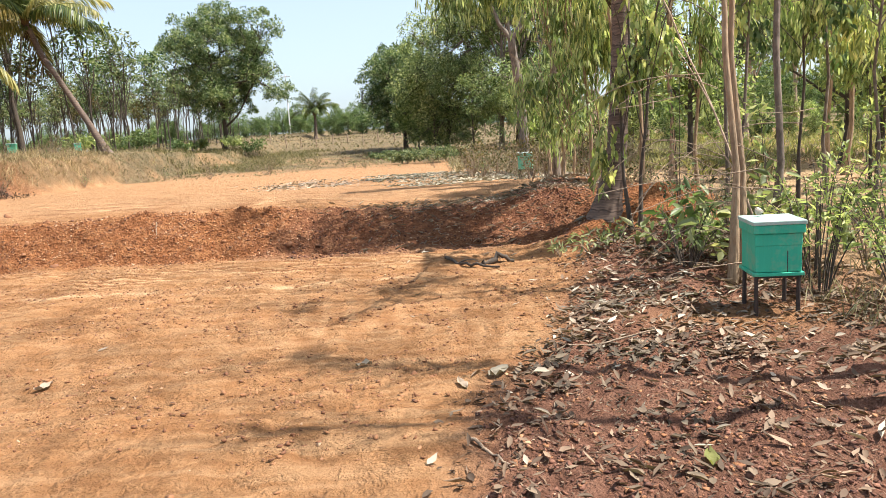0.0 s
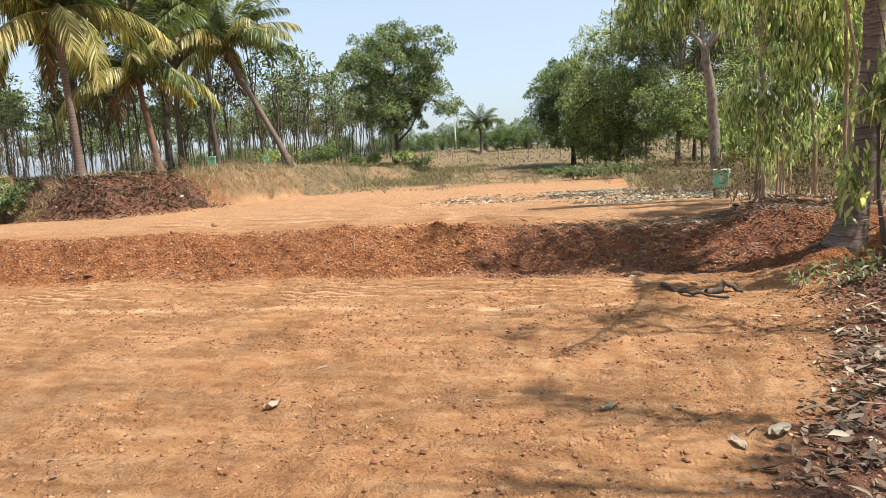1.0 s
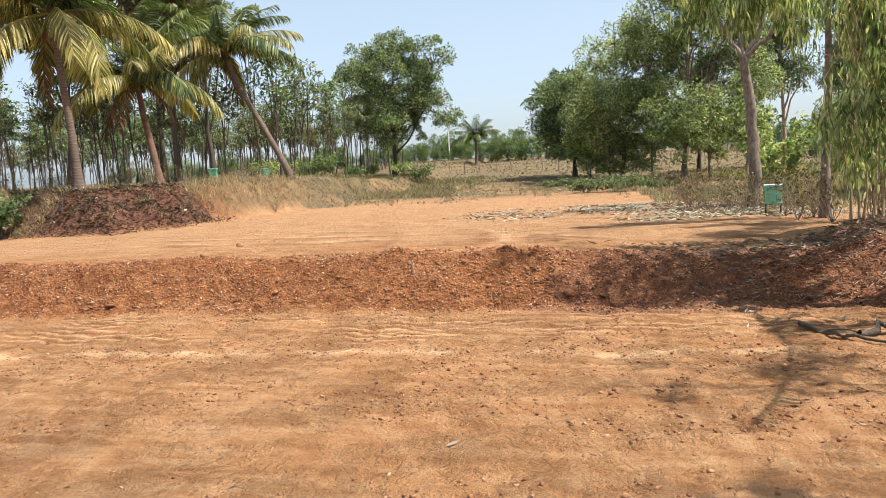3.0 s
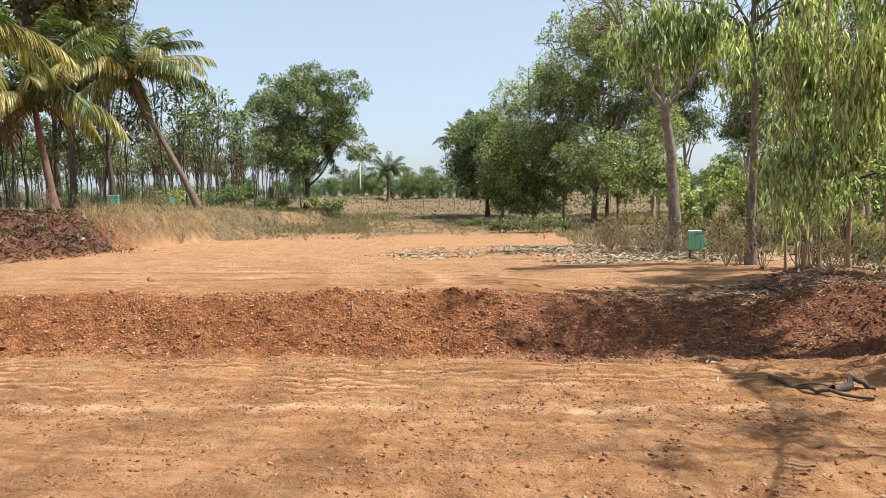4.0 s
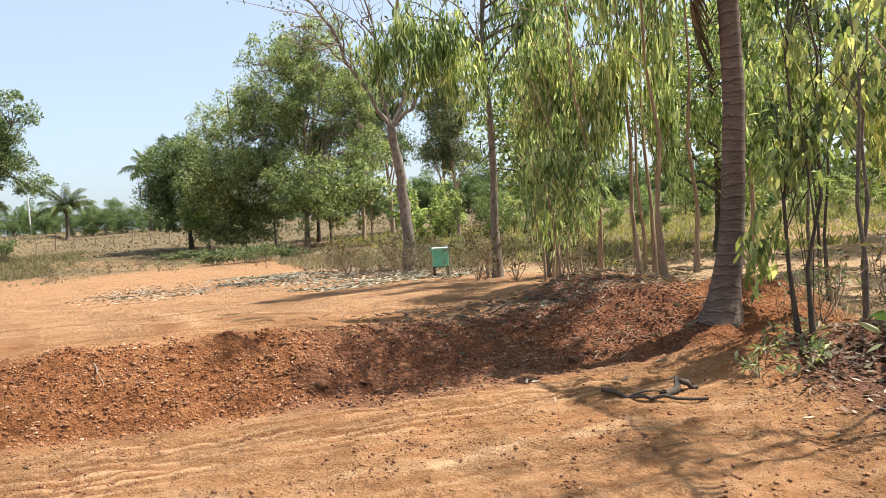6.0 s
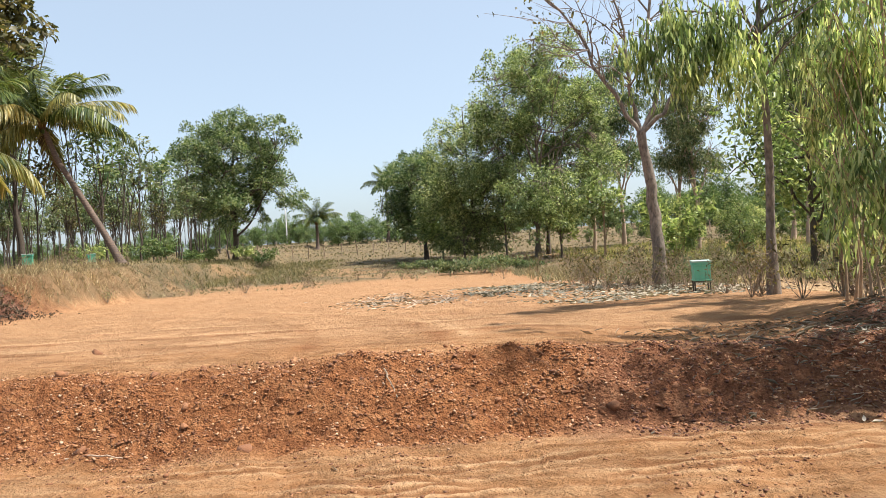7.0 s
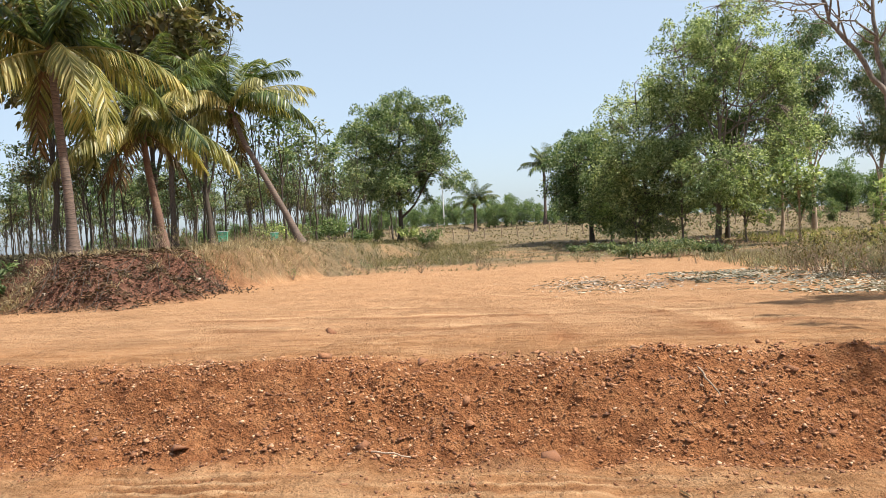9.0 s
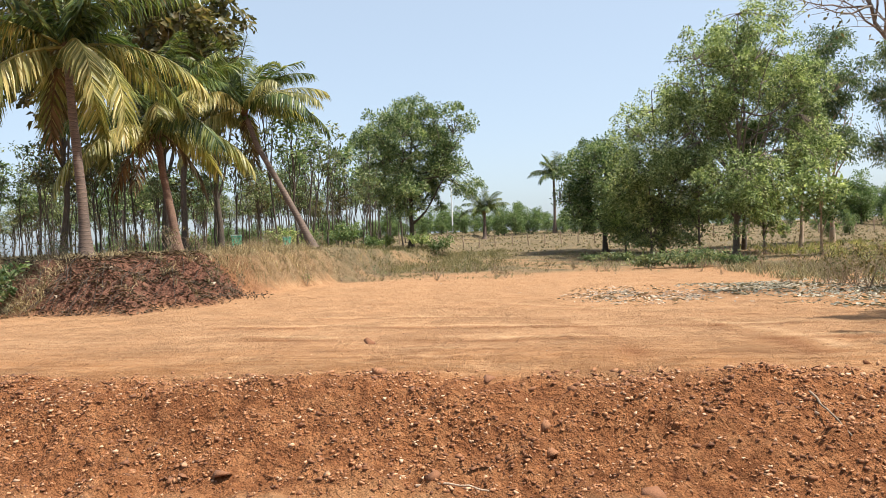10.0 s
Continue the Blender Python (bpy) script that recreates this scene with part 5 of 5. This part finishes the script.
gravel("crest_clods", 306, 1000, (-10.5, 0.8, 10.35, 10.85), lambda x, y: 0.25 + 0.75 * (rough_noise(x, y, 0.5, 2) > 0.0), 0.025, 0.1, "clods thrown along the bank's top edge", CLOD, 2.0)
gravel("foot_clods", 307, 700, (-10.0, 0.6, 9.05, 9.5), lambda x, y: 0.3 + 0.7 * (rough_noise(x, y, 0.5, 2) > 0.05), 0.015, 0.06, "crumbs rolled to the bank's foot", CLOD, 2.0)
gravel("turned_clods", 308, 12000, (0.1, 2.6, 2.3, 5.2), lambda x, y: zones(x, y)[6] * ease(0.05, 0.25, rough_noise(x, y, 0.7, 3) + 0.22 * (1 - ease(3.4, 4.6, y))), 0.01, 0.055, "dark clods of turned red soil at the litter's edge", CLOD_DARK, 2.4)
gravel("yard_gravel", 302, 42000, (-8.5, 2.0, 2.6, 9.4), lambda x, y: 0.08 + 0.9 * (rough_noise(x, y, 0.9, 3) > 0.1 - 0.2 * ease(-3.5, -1.5, x) * ease(5.2, 6.0, y) * (1 - ease(7.4, 7.8, y))) + np.exp(-((y - 7.62) / 0.15) ** 2), 0.012, 0.06, "small crumbs of soil on the graded yard", CLOD, 2.6)
gravel("dumped_crumbs", 309, 6500, (-1.9, 1.9, 9.15, 11.2), lambda x, y: ease(-1.9, -1.4, x + 0.5 * (10.2 - y)) * 0.9, 0.012, 0.07, "dark crumbs of soil over the bank's right end", CLOD_DARK, 2.4)
gravel("ridge_gravel", 303, 6500, (0.2, 3.2, 2.3, 12.2), lambda x, y: 0.7 * ease(0.5, 1.5, x), 0.012, 0.06, "dark soil crumbs along the tree strip", CLOD_DARK)
gravel("terrace_gravel", 304, 7000, (-13.0, 2.5, 10.7, 19.0), lambda x, y: 0.2 + 0.8 * (rough_noise(x, y, 1.2, 3) > 0.12), 0.01, 0.035, "scattered crumbs of soil on the upper terrace")

# single clods and stones
rng = np.random.RandomState(310)
CLODS = [mesh_of("clod", [shard(rng, 1.0, 0.6, 10)], CLOD, False) for _ in range(6)]
STONES = [mesh_of("stone", [shard(rng, 1.0, 0.6, 11)], STONE, False) for _ in range(3)]


def loose(kind, x, y, size, label, group, category, i=0, sink=1.1):
    ob = new(kind, (STONES if kind == "stone" else CLODS)[i % (3 if kind == "stone" else 6)])
    ob.matrix_world = pose(x, y, gz(x, y) - sink * size * 0.3, 0, 0, (i * 77) % 360) @ Matrix.Scale(size, 4)
    return tagged(ob, label, category, group)


for i, (x, y, s) in enumerate(((-2.85, 9.98, 0.13), (-2.19, 9.45, 0.13), (-4.81, 9.45, 0.19), (-7.35, 13.02, 0.2), (-2.5, 9.86, 0.1), (-1.93, 9.72, 0.2), (-1.46, 9.62, 0.12), (-1.2, 9.83, 0.18), (-1.55, 9.72, 0.15),
                               (-5.4, 10.6, 0.14), (-5.82, 10.52, 0.15), (-4.86, 10.68, 0.13), (-5.35, 9.86, 0.16), (-5.4, 10.03, 0.15), (-7.4, 9.62, 0.16), (-6.05, 9.55, 0.13), (-3.14, 10.2, 0.14), (-5.23, 10.3, 0.14), (-3.6, 10.45, 0.12), (-6.6, 10.5, 0.14))):
    loose("clod", x, y, s, "hard red soil clod on the bank's face", "clods on the bank", "clod", i, 0.5)
for i in range(120):
    x, y = rng.uniform(-9.5, 0.8), rng.choice([10.45, 9.95, 9.55], p=[0.5, 0.3, 0.2]) + rng.uniform(-0.16, 0.16)
    loose("clod", x, y, rng.uniform(0.05, 0.12), "small red soil clod on the bank", "clods on the bank", "clod", i)
for i, (x, y, s) in enumerate(((-1.62, 5.5, 0.09), (-0.63, 4.86, 0.1), (-2.62, 4.87, 0.12), (1.1, 4.3, 0.08), (-3.25, 8.14, 0.06), (-1.0, 8.8, 0.06), (-0.3, 7.02, 0.07), (-3.9, 7.3, 0.05), (-2.1, 6.3, 0.06), (-4.4, 6.4, 0.07))):
    loose("clod", x, y, s, "crumbling clod on the bare yard", "clods on the yard", "clod", i)
for i, (x, y, s) in enumerate(((-2.05, 33.4, 0.28), (-2.68, 6.93, 0.05), (-3.3, 16.5, 0.09), (-6.4, 24.0, 0.14), (-9.6, 31.0, 0.16), (-14.9, 24.4, 0.3), (-15.8, 21.1, 0.3), (-16.8, 20.6, 0.35), (-13.2, 27.5, 0.22))):
    loose("stone", x, y, s, "pale field stone lying on bare earth", "field stones", "stone", i)


for i in range(60):
    x, y, spread = ((0.62, 4.72, 0.16), (1.15, 3.15, 0.22), (1.3, 3.45, 0.25), (0.8, 4.45, 0.2), (-0.1, 4.75, 0.2))[i % 5]
    x, y = x + rng.standard_normal() * spread, y + rng.standard_normal() * spread * 0.8
    loose("clod", x, y, rng.uniform(0.03, 0.1), "dark red clod of turned soil at the litter's edge", "turned clods", "clod", i, 0.9)
cap = new("stone", STONES[1])
cap.matrix_world = pose(2.27, 5.72, gz(2.31, 5.6) + 0.685, 0, 0, 35) @ Matrix.Scale(0.1, 4)
tagged(cap, "small brown stone holding down the hive's roof", "stone", "field stones")
loose("stone", 0.66, 4.53, 0.11, "flat brown stone among turned clods", "field stones", "stone", 1)


def fallen(name, seed, n, area, keep, leaf, material, label, lift=0.008, stand=0.35):
    rng = np.random.RandomState(seed)
    xy = draw(rng, n, *area)
    xy = xy[rng.uniform(size=len(xy)) < keep(xy[:, 0], xy[:, 1])]
    k = len(xy)
    a = rng.uniform(0, 6.3, k)
    d = np.stack([np.cos(a), np.sin(a), rng.uniform(-0.1, stand, k)], 1)
    s = np.stack([-np.sin(a), np.cos(a), rng.uniform(-0.5, 0.5, k)], 1)
    ln, w = (leaf[0] * rng.uniform(0.5, 1.4, k))[:, None], (leaf[1] * rng.uniform(0.5, 1.4, k))[:, None]
    p = on_land(xy, lift) - d * ln * 0.4
    p[:, 2] = height(p[:, 0], p[:, 1]) + lift
    up = np.array([0, 0, 1.0]) * ln * rng.uniform(0.03, 0.2, k)[:, None]
    hook = np.stack([-np.sin(a), np.cos(a), np.zeros(k)], 1) * ln * rng.uniform(-0.25, 0.25, (k, 1))
    tip = np.array([0, 0, 1.0]) * ln * rng.uniform(-0.02, 0.3, (k, 1))
    q = np.stack([p, p + d * ln * 0.28 + s * w * 0.42 + up, p + d * ln * 0.64 + s * w * 0.42 + up * 0.9 + hook * 0.4, p + d * ln + hook + tip,
                  p + d * ln * 0.64 - s * w * 0.42 + up * 0.7 + hook * 0.4, p + d * ln * 0.28 - s * w * 0.42 + up * 0.8, p + d * ln * 0.45 + hook * 0.15], 1).reshape(-1, 3)
    f = (np.array([[0, 1, 6], [1, 2, 6], [2, 3, 6], [3, 4, 6], [4, 5, 6], [5, 0, 6]])[None] + 7 * np.arange(k)[:, None, None]).reshape(-1, 3)
    return stuff(name, [(q, f)], material, label, "leaf litter")


strip = lambda x, y: zones(x, y)[6] * (0.25 + 0.75 * ease(3.4, 4.9, y)) * (0.15 + 1.0 * (rough_noise(x, y, 0.7, 3) > -0.05))
fallen("leaf_litter", 321, 13000, (-0.3, 3.4, 2.2, 9.2), strip, (0.08, 0.027), LITTER, "thick carpet of fallen brown leaves under the trees")
fallen("leaf_crumbs", 327, 16000, (-0.5, 3.4, 2.2, 9.2), lambda x, y: zones(x, y)[6] * 0.8, (0.032, 0.008), LITTER, "broken bits of dry leaf over dark soil", 0.006)
fallen("heap_litter", 322, 1900, (-0.6, 3.0, 10.0, 12.8), lambda x, y: np.exp(-((x - 1.4) / 0.9) ** 2 - ((y - 10.9) / 0.9) ** 2), (0.07, 0.02), LITTER_PALE, "dry leaves caught on the soil heap")
fallen("twig_litter", 329, 1500, (-1.9, 2.4, 9.3, 12.2), lambda x, y: ease(-1.9, 0.2, x + 0.8 * rough_noise(x, y, 0.8, 3)), (0.12, 0.006), LITTER_PALE, "thin dry twigs and straw over the dark soil of the bank", 0.012, 0.3)
patch_a = lambda x, y: np.exp(-(((x + 3.6) / 1.25) ** 2 + ((y - 22.0) / 2.5) ** 2) ** 1.5) * (0.25 + (rough_noise(x, y, 1.1, 3) > 0.0))
fallen("leaf_patch", 323, 4200, (-6.2, -1.5, 17.5, 26), patch_a, (0.1, 0.05), LITTER_PALE, "patch of bleached fallen leaves on the terrace", 0.01, 0.14)
patch_b = lambda x, y: ease(-1.9, 0.1, x + 1.4 * rough_noise(x, y, 1.5, 3) + 0.17 * (y - 19)) * (1 - ease(3.4, 4.6, x)) * ease(16.4, 17.4, y) * (1 - ease(23, 27, y)) * (0.35 + (rough_noise(x, y, 0.9, 3) > -0.05))
fallen("leaf_patch", 324, 19000, (-3.0, 4.6, 16.2, 27.5), patch_b, (0.1, 0.05), LITTER_PALE, "broad patch of bleached fallen leaves round the hive", 0.01, 0.14)
fallen("pale_litter", 328, 2200, (0.2, 3.0, 3.4, 8.4), lambda x, y: zones(x, y)[6] * np.exp(-(((x - 1.5) / 0.9) ** 2 + ((y - 6.0) / 1.5) ** 2)), (0.075, 0.028), LITTER_PALE, "bleached leaves lying over the brown litter", 0.012)
fallen("yard_leaves", 325, 200, (-6, 1.6, 2.4, 9.3), lambda x, y: 0.12 + 0.8 * ease(-1.0, 1.0, x), (0.07, 0.026), LITTER_PALE, "single dry leaves strewn over the yard")
fallen("field_leaves", 326, 1500, (3.2, 12, 6, 22), lambda x, y: 0.5 + 0 * x, (0.14, 0.05), LITTER, "dry leaves strewn on the sandy field")


# ---- grasses and weeds ----
def grass(name, seed, n, area, keep, tall, wide, material, label, category="grass", lean=0.45, tuft=7):
    rng = np.random.RandomState(seed)
    xy = draw(rng, n, *area)
    xy = xy[rng.uniform(size=len(xy)) < keep(xy[:, 0], xy[:, 1])]
    xy = np.repeat(xy, tuft, axis=0) + rng.standard_normal((len(xy) * tuft, 2)) * tall * 0.22
    k = len(xy)
    d = np.stack([rng.standard_normal(k) * lean, rng.standard_normal(k) * lean, np.ones(k)], 1)
    return stuff(name, [blades(on_land(xy, -0.01), d, tall, wide, rng, 0.5)], material, label, category)


straw_zone = lambda x, y: zones(x, y)[7] * (0.25 + (rough_noise(x, y, 2.4, 3) > 0.0))
bank_zone = lambda x, y: zones(x, y)[4] * (0.3 + 0.9 * (rough_noise(x, y, 1.6, 3) > -0.05))
grass("dry_grass", 341, 7000, (-19, 16, 29, 60), straw_zone, 0.13, 0.016, GRASS_DRY, "short dry straw-coloured grass over the field")
grass("green_grass", 342, 2600, (-24, -9, 40, 66), lambda x, y: 0.2 + (rough_noise(x, y, 3.0, 3) > 0.05), 0.36, 0.022, GRASS_GREEN, "taller greenish grass round the lone tree")
grass("bank_grass", 343, 3600, (-26, -13.6, 20.5, 44), bank_zone, 0.2, 0.016, GRASS_DRY, "tufts of dry grass along the left bank")
grass("straw_tussock", 344, 420, (-16.6, -13.6, 27.0, 36), lambda x, y: ease(0.1, 0.5, zones(x, y)[4]), 0.48, 0.011, STRAW, "pale tussocks of long dry grass on the bank's end", lean=0.6, tuft=12)
grass("weedy_grass", 345, 3800, (0.6, 12, 21.0, 36), lambda x, y: ease(1.0, 3.5, x + 0.4 * (y - 22)) * (0.25 + (rough_noise(x, y, 1.4, 3) > 0.0)), 0.34, 0.016, GRASS_DRY, "rough dry weeds beyond the hive")
grass("field_grass", 346, 7500, (6, 40, 18, 60), lambda x, y: 0.2 + (rough_noise(x, y, 3.2, 3) > 0.02), 0.35, 0.035, GRASS_LUSH, "rough grass beyond the sandy field")
grass("strip_grass", 347, 160, (2.6, 4.4, 4.6, 11), lambda x, y: 0.8 + 0 * x, 0.2, 0.008, GRASS_DRY, "thin dry grass under the trees")
grass("far_grass", 348, 7000, (-40, 34, 58, 120), lambda x, y: 0.3 + 0.8 * (rough_noise(x, y, 6, 3) > 0.0), 0.16, 0.06, GRASS_DRY, "long dry grass of the far field")


def dry_weed(seed, tall, wide, stems):
    rng = np.random.RandomState(seed)
    out, tips = [], []
    for i in range(stems):
        az = rng.uniform(0, 6.3)
        b = np.array([wide * math.cos(az) * rng.uniform(0.2, 1), wide * math.sin(az) * rng.uniform(0.2, 1), tall * rng.uniform(0.5, 1)])
        p = bend((0, 0, 0), b, rng.standard_normal(3) * 0.05, 5)
        out.append(tube(p, np.linspace(0.009, 0.003, 5), 3))
        for _ in range(5):
            c = p[rng.randint(2, 5)]
            e = c + rng.standard_normal(3) * 0.13 * tall + [0, 0, 0.1 * tall]
            out.append(tube([c, e], [0.004, 0.002], 3))
            tips.append(e)
    return out, np.array(tips), rng


weeds = []
for i in range(3):
    pieces, tips, r = dry_weed(360 + i, 0.85, 0.45, 9)
    ob = thing("dry_weed", (0, 0, -50), "dry brown branching weed with a few shrivelled leaves", "weed", "dry weeds")
    part("stem", mesh_of("stem", pieces, TWIG), ob)
    k = 90
    part("foliage", mesh_of("foliage", [leaves(tips[r.randint(0, len(tips), k)] + r.standard_normal((k, 3)) * 0.04, r.standard_normal((k, 3)), 0.09, 0.035, r)], LEAF_TEAK if i else LEAF_DUSTY), ob)
    weeds.append(ob)
spots = [(rng.uniform(0.9, 3.9), rng.uniform(18.6, 24.5)) for _ in range(34)] + [(rng.uniform(1.7, 4.2), rng.uniform(12.4, 17.0)) for _ in range(20)] + [(rng.uniform(-0.5, 9), rng.uniform(25, 36)) for _ in range(34)] \
    + [(rng.uniform(-22, -14.6), rng.uniform(22, 38)) for _ in range(46)] + [(rng.uniform(-15, -2), rng.uniform(34, 40)) for _ in range(18)] + [(rng.uniform(2.7, 3.9), rng.uniform(5.0, 10.0)) for _ in range(8)]
spots += [(-8.2, 37.3)]
for i, (x, y) in enumerate(spots):
    s = rng.uniform(0.55, 1.2)
    m = pose(*on_ground(x, y), 0, 0, rng.uniform(0, 360)) @ Matrix.Scale(s, 4)
    if i < 3:
        weeds[i].matrix_world = m
    else:
        copy_thing(weeds[i % 3], m)

# dark roots and dry creepers hanging over the left bank's face
def bank_creeper(x, y, seed):
    rng = np.random.RandomState(seed)
    ob = thing("bank_creeper", (x, y, gz(x, y)), "dark dry roots and creeper hanging over the cut bank", "creeper", "bank creepers")
    for i in range(6):
        a = np.array([rng.uniform(-0.9, 0.9), rng.uniform(0.2, 1.2), 0])
        b = a + np.array([rng.uniform(-0.6, 0.6), -rng.uniform(0.8, 1.9), 0])
        p = bend(a, b, (0, 0, 0), 6)
        p[:, :2] += rng.standard_normal((6, 2)) * 0.08
        p[:, 2] = height(p[:, 0] + x, p[:, 1] + y) - gz(x, y) + 0.02 + 0.1 * np.sin(np.linspace(0, 3.1, 6)) * rng.uniform(0, 1)
        part("root", mesh_of("root", [tube(p, np.linspace(0.012, 0.004, 6), 4)], BARK_DARK, True), ob)
    k = 130
    q = rng.standard_normal((k, 2)) * np.array([0.62, 0.5]) + np.array([0, 0.1])
    q3 = np.column_stack([q, height(q[:, 0] + x, q[:, 1] + y) - gz(x, y) + rng.uniform(0.01, 0.16, k)])
    part("foliage", mesh_of("foliage", [leaves(q3, rng.standard_normal((k, 3)) + [0, -0.4, -0.4], 0.1, 0.04, rng)], CREEPER), ob)


for i, (x, y) in enumerate(((-18.9, 20.6), (-17.6, 20.7), (-16.4, 20.9), (-15.4, 21.6), (-14.9, 23.0), (-14.7, 24.4), (-20.6, 20.6), (-14.9, 25.6), (-15.9, 20.6), (-18.2, 20.9))):
    bank_creeper(x, y, 380 + i)
mat_zone = lambda x, y: zones(x, y)[5] * (1 - ease(26.0, 27.5, y)) * ease(-17.6, -16.7, x) * (0.6 + 0.4 * (rough_noise(x, y, 0.7, 3) > -0.05))
fallen("creeper_mat", 331, 30000, (-19.5, -13.2, 19.4, 27.5), mat_zone, (0.1, 0.036), CREEPER, "dark dry creeper and dead leaves matted over the cut bank", 0.015, 0.3)
grass("bank_foot_grass", 349, 420, (-20.5, -17.0, 19.2, 21.4), lambda x, y: ease(0.1, 0.5, zones(x, y)[5]), 0.34, 0.012, GRASS_DRY, "brown dry grass on the bank's slope", lean=0.7, tuft=10)


# ---- sticks and fallen wood ----
def stick(name, pts, radius, material, label, category="stick", forks=0, seed=0):
    rng = np.random.RandomState(seed)
    pts = np.array([(x, y, gz(x, y) + z) for x, y, z in pts])
    u, t = np.linspace(0, 1, len(pts)), np.linspace(0, 1, 9)
    p = np.stack([np.interp(t, u, pts[:, c]) for c in range(3)], 1)
    for _ in range(3):
        p[1:-1] = 0.25 * p[:-2] + 0.5 * p[1:-1] + 0.25 * p[2:]
    p[1:-1] += rng.standard_normal((7, 3)) * radius * 0.5
    out = [tube(p, radius * np.linspace(1, 0.55, 9), 7, 0.1, rng)]
    for i in range(forks):
        a = p[2 + 2 * i]
        d = (p[-1] - p[0]) * 0.35 + rng.standard_normal(3) * 0.12
        d[2] = abs(d[2]) * 0.6
        out.append(tube(bend(a, a + d, (0, 0, 0.03), 5), radius * np.linspace(0.6, 0.25, 5), 6, 0.1, rng))
    return tagged(new(name, mesh_of(name, out, material, True)), label, category)


stick("fallen_branch", [(0.02, 8.36, 0.03), (0.2, 8.12, 0.03), (0.36, 8.0, 0.04), (0.55, 7.76, 0.015)], 0.019, BARK_DARK, "dark crooked piece of fallen branch on the yard", "branch", 1, 1)
stick("fallen_bark", [(0.4, 8.1, 0.02), (0.58, 8.14, 0.06), (0.74, 8.12, 0.02)], 0.035, BARK_DARK, "curled dark bark beside the fallen branch", "bark", 0, 2)
stick("stick", [(-3.77, 10.22, 0.02), (-3.7, 10.0, 0.06), (-3.66, 9.85, 0.02)], 0.008, TWIG, "thin pale stick lying on the bank's face", seed=3)
stick("wood_splinter", [(-6.15, 9.52, 0.03), (-5.95, 9.51, 0.05), (-5.72, 9.5, 0.03)], 0.009, BARK_PALE, "flat pale splinter of wood at the bank's foot", seed=4)
stick("stick", [(0.06, 3.69, 0.01), (0.13, 3.53, 0.015), (0.21, 3.39, 0.01)], 0.009, TWIG, "short grey stick on the yard", seed=5)
stick("stick", [(0.74, 4.96, 0.01), (0.95, 4.98, 0.03), (1.15, 5.1, 0.03), (1.36, 5.17, 0.03)], 0.008, TWIG, "pale stick among fallen leaves", seed=6)
stick("leaning_branch", [(2.75, 6.75, 0.2), (2.5, 7.1, 1.3), (2.1, 7.6, 2.5)], 0.012, BARK_PALE, "pale dead branch leaning against the slim trunk", "branch", 2, 7)
for i in range(20):
    x, y, z = 2.6 + rng.uniform(-0.35, 0.7), 6.6 + rng.uniform(-0.5, 0.9), rng.uniform(0.15, 1.7)
    ln = rng.uniform(0.7, 1.5)
    a = math.pi + rng.uniform(-0.9, 0.5)
    stick("dead_twig", [(x, y, z), (x + ln * 0.5 * math.cos(a), y - ln * 0.5 * math.sin(a) * 0.6, z + rng.uniform(-0.05, 0.3)), (x + ln * math.cos(a), y - ln * math.sin(a) * 0.6, z + rng.uniform(-0.35, 0.15))], 0.0045, TWIG, "thin pale dead stem arching out of the shrubs", "twig", 1, 400 + i)


def curled_leaf(x, y, length, width, material, label, turn, seed):
    """A large stiff fallen leaf, cupped and bent."""
    rng = np.random.RandomState(seed)
    u, v = np.meshgrid(np.linspace(0, 1, 7), np.linspace(-1, 1, 5), indexing="ij")
    w = width * 0.5 * np.sin(np.pi * np.clip(u * 0.92 + 0.06, 0, 1)) ** 0.7
    px, py = length * (u - 0.5), w * v
    pz = 0.01 + 0.25 * width * v ** 2 + 0.22 * length * (u - 0.4) ** 2 + 0.008 * rng.standard_normal(u.shape)
    i, j = np.meshgrid(np.arange(6), np.arange(4), indexing="ij")
    f = np.stack([i * 5 + j, (i + 1) * 5 + j, (i + 1) * 5 + j + 1, i * 5 + j + 1], -1).reshape(-1, 4)
    ob = new("fallen_leaf", mesh_of("fallen_leaf", [(np.stack([px, py, pz], -1).reshape(-1, 3), f)], material, True))
    ob.matrix_world = pose(x, y, gz(x, y) + 0.004, 0, 0, turn)
    return tagged(ob, label, "leaf", "large fallen leaves")


curled_leaf(0.27, 4.6, 0.16, 0.07, LITTER_PALE, "large bleached curled leaf on the yard's edge", 40, 1)
curled_leaf(0.05, 4.45, 0.13, 0.05, LITTER_PALE, "bleached curled leaf on bare soil", 110, 2)
curled_leaf(1.03, 3.3, 0.12, 0.06, LEAF_PALM_OLD, "yellowing broad leaf lying on dark clods", 80, 3)
curled_leaf(-0.55, 4.9, 0.1, 0.05, LITTER_PALE, "small pale leaf on bare soil", 10, 4)
curled_leaf(-2.55, 4.9, 0.12, 0.06, LITTER_PALE, "pale curled leaf beside a clod", 60, 5)
